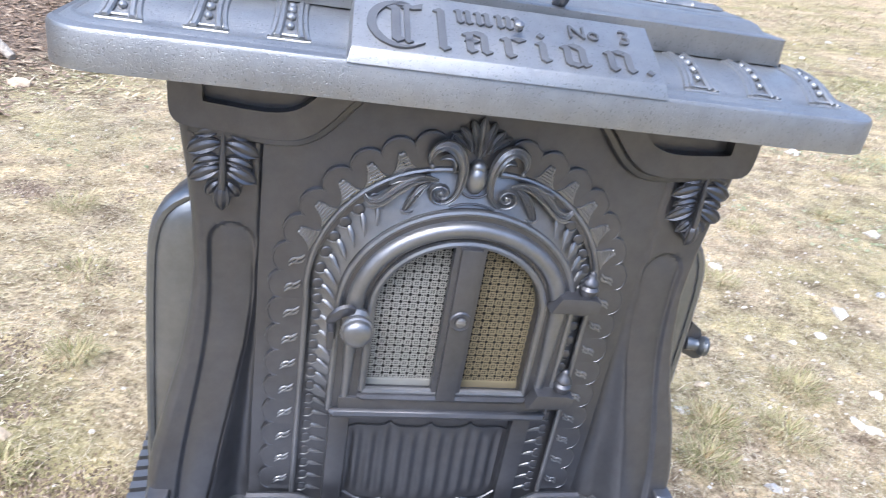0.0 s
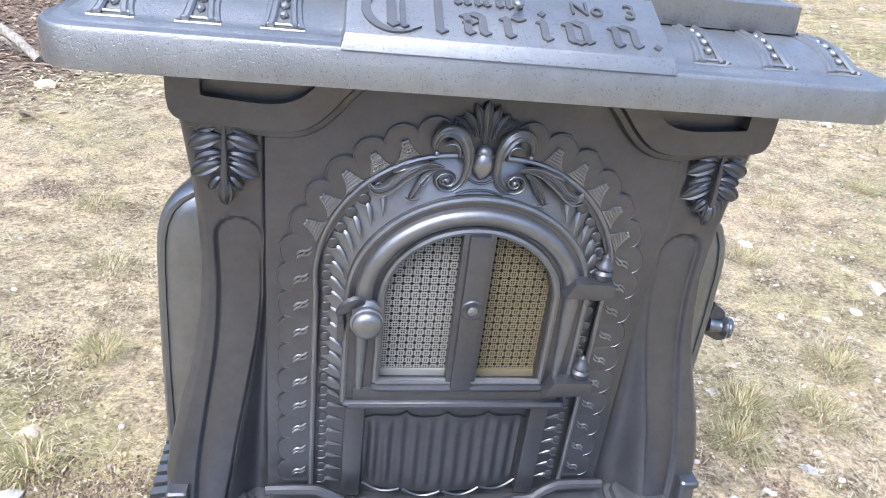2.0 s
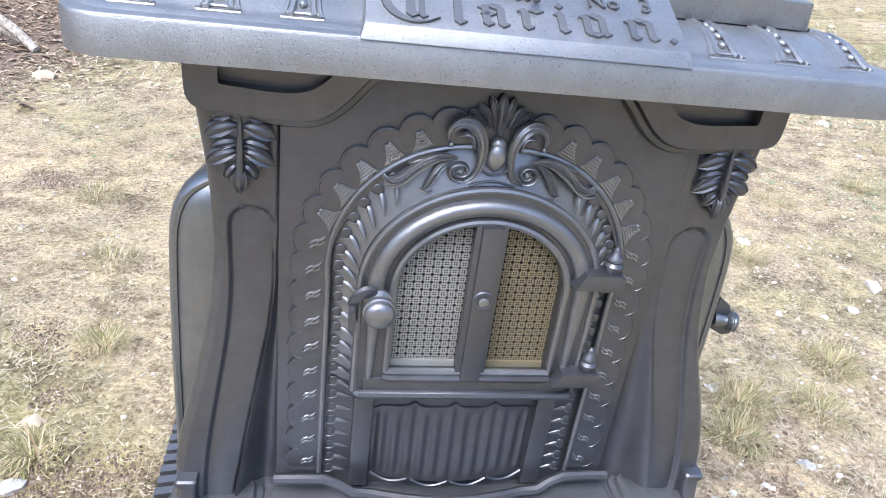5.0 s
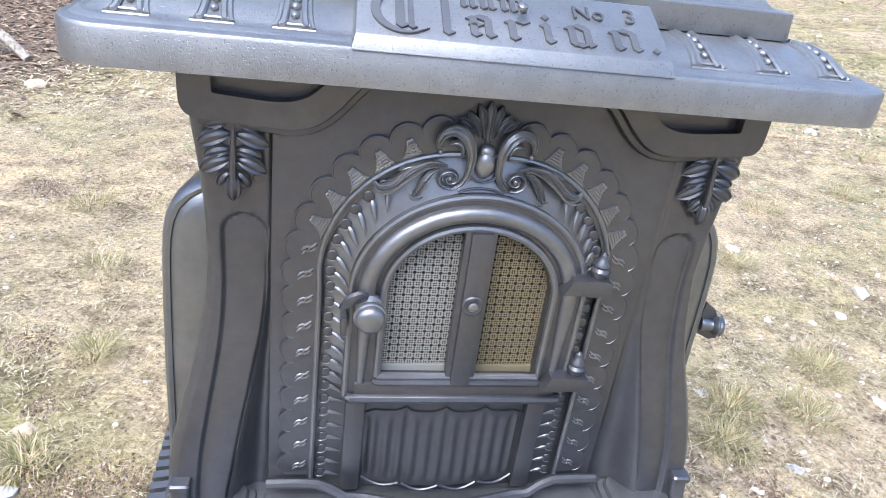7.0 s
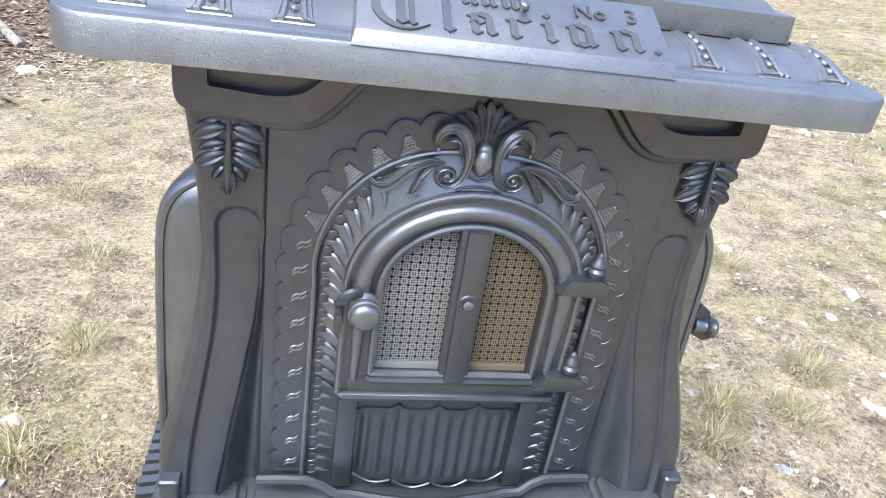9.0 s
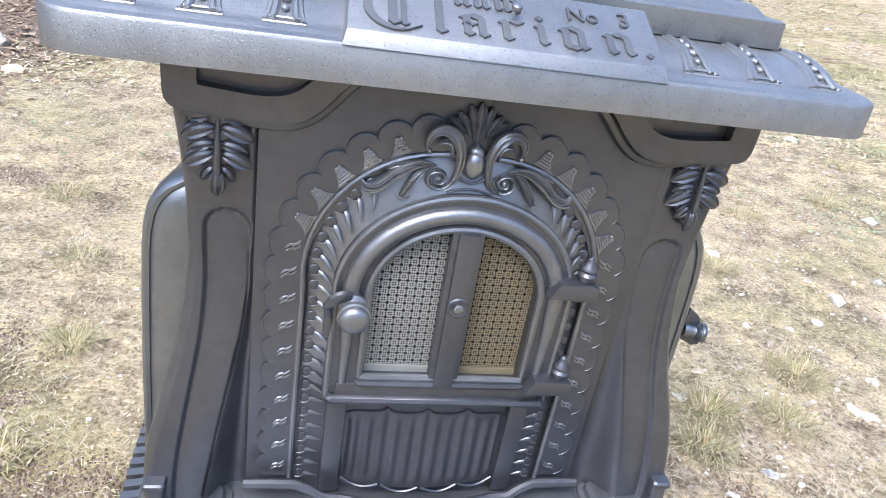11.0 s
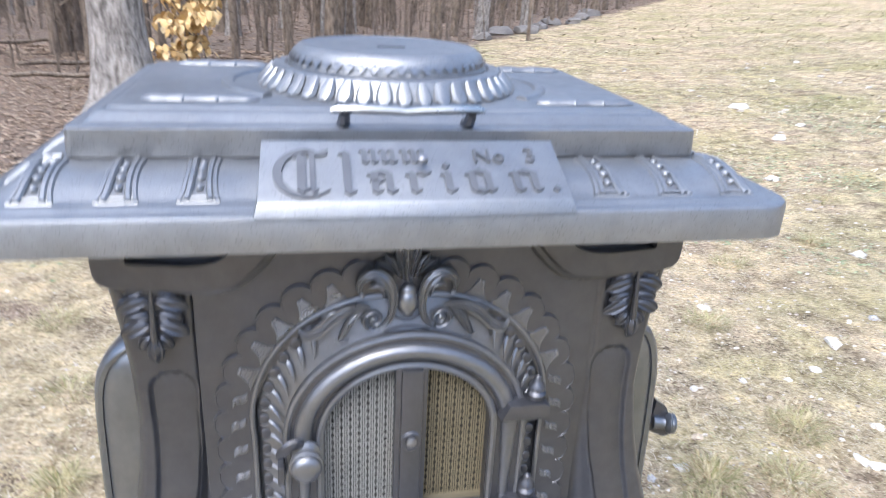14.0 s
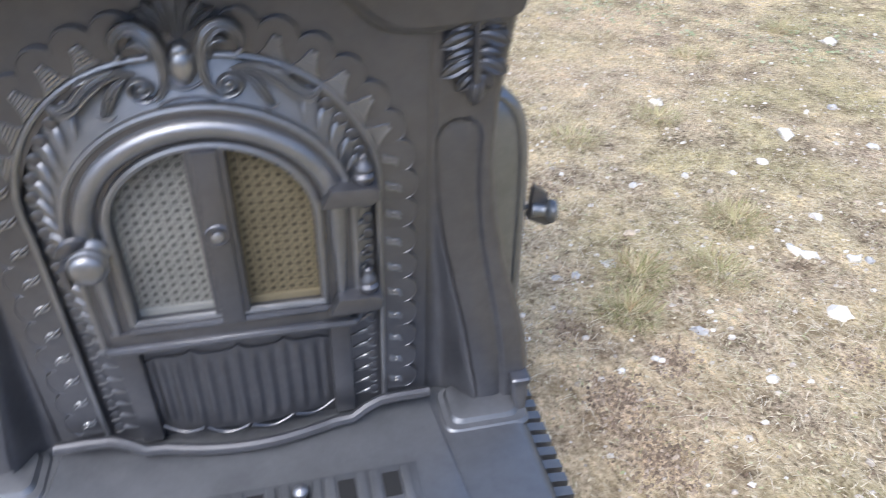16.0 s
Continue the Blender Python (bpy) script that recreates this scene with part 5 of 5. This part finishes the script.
def crumb(rng, x, y, verts, faces):
    """A broken crumb of earth: a lopsided four-sided lump."""
    r, z, k, a0 = 0.0012 + 0.0048 * rng.random() ** 3, height(x, y), len(verts), rng.uniform(0, 6)
    for i in range(4):
        a = a0 + 1.571 * i + rng.uniform(-0.5, 0.5)
        q = r * rng.uniform(0.6, 1.3)
        verts.append((x + q * math.cos(a), y + q * math.sin(a), z - 0.001))
    verts.append((x + r * rng.uniform(-0.5, 0.5), y + r * rng.uniform(-0.5, 0.5), z + r * rng.uniform(0.4, 1.2)))
    faces.extend([(k + i, k + (i + 1) % 4, k + 4) for i in range(4)])


scatter("soil_clods", 420000, (-1.0, 1.1, -0.03, 1.55), crumb, CLOD, "crumbs of bare dark soil where the turf is scraped", "soil", scraped)


def tuft(x, y, r, count, mat, label, lean=0.9):
    rng = random.Random(x * 13 + y)
    verts, faces = [], []
    for _ in range(count):
        a, d = rng.uniform(0, 6.283), r * rng.random() ** 0.7
        bx, by = x + d * 0.55 * math.cos(a), y + d * 0.55 * math.sin(a)
        l, w = rng.uniform(0.020, 0.058), rng.uniform(0.0005, 0.0010)
        b = a + rng.uniform(-1.1, 1.1)
        dx, dy = math.cos(b), math.sin(b)
        k, z = len(verts), height(bx, by)
        h = l * rng.uniform(0.18, 0.65)
        out = l * lean
        verts.extend([(bx - dy * w, by + dx * w, z), (bx + dy * w, by - dx * w, z), (bx + dx * out * 0.5 + dy * w, by + dy * out * 0.5 - dx * w, z + h), (bx + dx * out * 0.5 - dy * w, by + dy * out * 0.5 + dx * w, z + h), (bx + dx * out, by + dy * out, z + h * 0.7)])
        faces.extend([(k, k + 1, k + 2, k + 3), (k + 3, k + 2, k + 4)])
    me = bpy.data.meshes.new("grass_tuft")
    me.from_pydata(verts, [], faces)
    me.materials.append(mat)
    return tagged(new("grass_tuft", me), label, "grass tuft", "grass tufts on the lawn")


for x, y, r, n in ((0.70, 0.47, 0.10, 560), (0.64, 0.37, 0.09, 420), (1.00, 0.61, 0.11, 420), (0.87, 0.45, 0.10, 320), (1.08, 1.13, 0.12, 300), (-0.54, 0.63, 0.07, 240), (-0.56, 0.33, 0.07, 220), (1.45, 1.6, 0.14, 260), (0.80, 1.05, 0.12, 260), (1.5, 0.62, 0.10, 220), (-0.62, 0.98, 0.10, 160), (1.9, 1.75, 0.12, 260), (-0.75, 1.35, 0.10, 160), (2.3, 2.2, 0.14, 260)):
    tuft(x, y, r, n, GREEN, "low tuft of half-green grass in dry lawn")


def clover(rng, x, y, verts, faces):
    z = height(x, y) + rng.uniform(0.004, 0.02)
    r = rng.uniform(0.004, 0.010)
    k, a = len(verts), rng.uniform(0, 6)
    for i in range(5):
        w = a + 2 * math.pi * i / 5
        verts.append((x + r * math.cos(w), y + r * math.sin(w), z + rng.uniform(-0.003, 0.003)))
    faces.append(tuple(range(k, k + 5)))


def weedy(x, y, rng):
    return noise.noise((x * 1.3 + 4, y * 1.3, 2)) > 0.02 + rng.uniform(0, 0.45)


scatter("clover", 16000, (1.0, 4.2, 1.4, 5.5), clover, CLOVER, "patches of small green weeds in the lawn", "weeds", weedy)
scatter("clover", 900, (-1.2, 0.2, 0.5, 2.6), clover, CLOVER, "thin green weeds in the lawn", "weeds", weedy)


def leaf(rng, x, y, verts, faces):
    z = height(x, y) + rng.uniform(0.001, 0.012)
    l, a, t = rng.uniform(0.008, 0.024) * (1.0 if y < 8 else 2.2), rng.uniform(0, 6.283), rng.uniform(-0.5, 0.5)
    c, s = math.cos(a), math.sin(a)
    k = len(verts)
    for u, v in ((-1, 0), (-0.4, 0.45), (0.4, 0.4), (1, 0), (0.4, -0.4), (-0.4, -0.45)):
        verts.append((x + l * (u * c - v * s), y + l * (u * s + v * c), z + l * (0.35 * abs(v) + t * u * 0.5)))
    faces.extend([(k, k + 1, k + 2, k + 3), (k, k + 3, k + 4, k + 5)])


scatter("leaf_litter", 60000, (-5.5, 0.5, 2.0, 9.0), leaf, LITTER, "brown fallen leaves under the trees", "leaf litter", lambda x, y, rng: woodland(x, y) > rng.uniform(-0.5, 0.2))
scatter("leaf_litter", 30000, (-9.0, 16.0, 8.0, 24.0), leaf, LITTER, "brown fallen leaves deep in the woods", "leaf litter", lambda x, y, rng: woodland(x, y) > rng.uniform(-0.3, 0.3))


def trunk_mesh(r0, r1, h, flare, seed, n=18, lean=(0, 0), rings=18):
    bm = bmesh.new()
    loops = []
    for k in range(rings + 1):
        t = k / rings
        z = h * t ** 1.6
        r = r0 + (r1 - r0) * t + r0 * flare * math.exp(-z / (r0 * 1.1))
        lp = []
        for i in range(n):
            a = 2 * math.pi * i / n
            q = r * (1 + 0.10 * noise.noise((math.cos(a) * 1.7, math.sin(a) * 1.7, z * 0.7 + seed)) + 0.35 * flare * math.exp(-z / (r0 * 0.8)) * math.cos(a * 4 + seed))
            lp.append((q * math.cos(a) + lean[0] * z + 0.02 * math.sin(z * 1.3 + seed), q * math.sin(a) + lean[1] * z, z - 0.04))
        loops.append(lp)
    loft(bm, loops)
    return bm


def tree(x, y, r, h, mat, label, flare=0.5, seed=1, lean=(0, 0), limbs=3, n=18):
    t = thing("tree", label, "tree", (x, y, height(x, y)), "trees of the wood")
    part("trunk", trunk_mesh(r, r * 0.55, h, flare, seed, n, lean), mat, t)
    rng = random.Random(seed)
    for i in range(limbs):
        bm = bmesh.new()
        z = h * rng.uniform(0.45, 0.95)
        a = rng.uniform(0, 6.283)
        l = rng.uniform(0.6, 1.6) * (0.5 + r * 3)
        p0 = Vector((lean[0] * z, lean[1] * z, z))
        p1 = p0 + Vector((math.cos(a) * l * 0.5, math.sin(a) * l * 0.5, l * 0.3))
        p2 = p0 + Vector((math.cos(a) * l, math.sin(a) * l, l * 0.8))
        sweep(bm, [p0, p1, p2], [r * 0.28, r * 0.2, r * 0.08], 1.0, up=(0.3, 0.2, 0.9), n=7)
        part("limb", bm, mat, t)
    return t


tree(-1.19, 4.50, 0.185, 6.0, BARK, "broad old tree with furrowed grey bark and flared roots", 0.75, 3, limbs=4, n=40)
rng = random.Random(5)
for i in range(150):
    y = 7.2 + 15 * rng.random() ** 1.3
    x = rng.uniform(-9, min(14, (y - 7.3) / 1.15 + 0.2))
    if woodland(x, y) < 0.15:
        continue
    r = rng.choice((0.03, 0.045, 0.05, 0.07, 0.09, 0.12))
    pale = rng.random() < 0.22
    tree(x, y, r, rng.uniform(5, 8), BARK if pale else BARK_DARK, "slender bare grey trunk in the wood" if pale else "slender bare dark trunk in the wood", 0.25, i + 10, (rng.uniform(-0.05, 0.05), rng.uniform(-0.03, 0.03)), 2, 10)


def sapling(x, y):
    t = thing("beech_sapling", "young beech sapling with dry golden leaves", "sapling", (x, y, height(x, y)))
    bm = bmesh.new()
    rng = random.Random(9)
    sweep(bm, [(0, 0, -0.03), (0.01, 0, 0.3), (-0.01, 0.02, 0.7), (0.02, 0, 1.2)], [0.008, 0.007, 0.005, 0.002], 1.0, n=6)
    part("stem", bm, BARK_DARK, t)
    tips = []
    for i in range(22):
        z, a, l = rng.uniform(0.14, 0.95), rng.uniform(0, 6.283), rng.uniform(0.14, 0.36)
        bm = bmesh.new()
        p2 = Vector((math.cos(a) * l, math.sin(a) * l, z + l * 0.25))
        sweep(bm, [(0, 0, z), p2 * 0.5 + Vector((0, 0, z * 0.5 + 0.02)), p2], [0.003, 0.002, 0.001], 1.0, up=(0.2, 0.1, 0.95), n=5)
        part("twig", bm, BARK_DARK, t)
        tips += [Vector((0, 0, z)).lerp(p2, q) for q in (0.35, 0.5, 0.65, 0.8, 0.9, 1.0)]
    verts, faces = [], []
    for p in tips:
        for _ in range(6):
            l, a, d = rng.uniform(0.055, 0.095), rng.uniform(0, 6.283), rng.uniform(0.5, 1.0)
            c, s, k = math.cos(a), math.sin(a), len(verts)
            q = p + Vector((rng.gauss(0, 0.05), rng.gauss(0, 0.05), rng.gauss(0, 0.04)))
            for u, v in ((0, 0), (0.35, 0.34), (0.8, 0.26), (1.2, 0), (0.8, -0.26), (0.35, -0.34)):
                verts.append((q.x + l * (u * 0.5 * c - v * s), q.y + l * (u * 0.5 * s + v * c), q.z - l * u * d + 0.2 * l * abs(v)))
            faces.extend([(k, k + 1, k + 2, k + 3), (k, k + 3, k + 4, k + 5)])
    me = bpy.data.meshes.new("leaves")
    me.from_pydata(verts, [], faces)
    me.materials.append(BEECH)
    new("leaves", me).parent = t


sapling(-1.02, 6.1)


def log(name, a, b, r, mat, label, category):
    bm = bmesh.new()
    a, b = Vector(a), Vector(b)
    sweep(bm, [a.lerp(b, i / 6) + Vector((0, 0, 0.012 * math.sin(i * 1.7))) for i in range(7)], [r * q for q in (0.9, 1.0, 1.02, 0.98, 0.95, 0.9, 0.8)], 1.0, up=(0, 0, 1), n=12)
    return tagged(finish(name, bm, mat), label, category)


def on(x, y, up):
    return (x, y, height(x, y) + up)


log("white_log", on(-1.05, 5.15, 0.09), on(0.15, 6.2, 0.10), 0.085, BIRCH, "fallen white-barked log at the lawn's edge", "log")
log("dead_branch", on(-1.42, 2.85, 0.01), on(-2.05, 3.3, 0.34), 0.022, DEADWOOD, "grey dead branch leaning out of the leaves", "branch")
log("dead_branch", on(-1.52, 2.95, 0.02), on(-1.95, 2.95, 0.22), 0.014, DEADWOOD, "grey dead branch leaning out of the leaves", "branch")
for i in range(14):
    rr = random.Random(i + 40)
    x, y = rr.uniform(-5.5, -2.2), rr.uniform(5.5, 8.5)
    log("brush_stick", on(x, y, 0.02 + 0.006 * i), on(x + rr.uniform(0.5, 1.2), y + rr.uniform(-0.9, 0.9), 0.03 + rr.uniform(0.0, 0.10)), rr.uniform(0.012, 0.03), BARK_DARK, "bare stick in a brush pile", "stick")["group"] = "brush pile"


def fence_post(x, y):
    bm = bmesh.new()
    loft(bm, [rrect(-0.025, 0.025, -0.025, 0.025, 0.006, z, 3) for z in (-0.1, 1.35)] + [rrect(-0.018, 0.018, -0.018, 0.018, 0.005, 1.37, 3)])
    ob = finish("fence_post", bm, BARK_DARK)
    ob.location = (x, y, height(x, y))
    tagged(ob, "thin dark fence post at the wood's edge", "post")


fence_post(3.5, 10.6)
for i in range(8):
    x = 2.9 + 0.5 * i
    y = 1.15 * x + 7.7 + 0.3 * math.sin(i * 2.1)
    ob = finish("boulder", stone_mesh(0.16 + 0.1 * ((i * 7) % 5) / 5, 0.6, i + 20), STONE_DARK)
    ob.location = (x, y, height(x, y) + 0.03)
    tagged(ob, "grey boulder along the edge of the wood", "boulder", "boulders of the old wall")


def brush(rng, x, y, verts, faces):
    """A thin upright stem with a bend and a side twig."""
    h, w = rng.uniform(0.5, 2.6), rng.uniform(0.006, 0.016)
    z, k = height(x, y) - 0.03, len(verts)
    ax, ay = rng.uniform(-0.25, 0.25), rng.uniform(-0.25, 0.25)
    for t, q in ((0, 1.0), (0.5, 0.8), (1.0, 0.3)):
        cx, cy = x + ax * h * t * t, y + ay * h * t * t
        for i in range(3):
            verts.append((cx + w * q * math.cos(2.1 * i), cy + w * q * math.sin(2.1 * i), z + h * t))
    for b in (0, 3):
        for i in range(3):
            j = (i + 1) % 3
            faces.append((k + b + i, k + b + j, k + b + 3 + j, k + b + 3 + i))
    m = len(verts)
    d, s = rng.uniform(0, 6.283), rng.uniform(0.2, 0.7)
    bx, by, bz = x + ax * h * 0.25, y + ay * h * 0.25, z + h * 0.5
    verts.extend([(bx, by, bz), (bx, by, bz + w * 1.5), (bx + s * math.cos(d), by + s * math.sin(d), bz + s * 0.7)])
    faces.append((m, m + 1, m + 2))


scatter("underbrush", 1300, (-10, 12, 6.2, 22), brush, BARK_DARK, "tangle of thin bare stems in the wood", "underbrush", lambda x, y, rng: woodland(x, y) > 0.2)


def far_woods():
    """A ring of distant bare woods that closes the view."""
    bm = bmesh.new()
    rng = random.Random(77)
    for i in range(900):
        a = rng.uniform(0, 6.283)
        d = rng.uniform(24, 34)
        x, y, r = d * math.cos(a), d * math.sin(a), rng.uniform(0.05, 0.2)
        if x > 0 and y > 0 and woodland(x, y) < 0:
            continue
        h = rng.uniform(7, 12)
        loft(bm, [[(x + r * k * math.cos(w), y + r * k * math.sin(w), z) for w in (0, 1.57, 3.14, 4.71)] for k, z in ((1, -0.8), (0.8, h * 0.5), (0.3, h))])
    ob = finish("far_woods", bm, BARK_DARK)
    tagged(ob, "distant bare woods all round the yard", "woods", kind="stuff")
    bm = bmesh.new()
    n = 64
    loft(bm, [[(38 * math.cos(2 * math.pi * i / n), 38 * math.sin(2 * math.pi * i / n), z + (1.5 * noise.noise((i * 0.7, 0, 1)) if z > 1 else 0)) for i in range(n)] for z in (-1.5, 8.5)], cap0=False, cap1=False)
    tagged(finish("backdrop", bm, BARK_DARK), "dim brown depth of the wood", "backdrop", kind="structure")


far_woods()
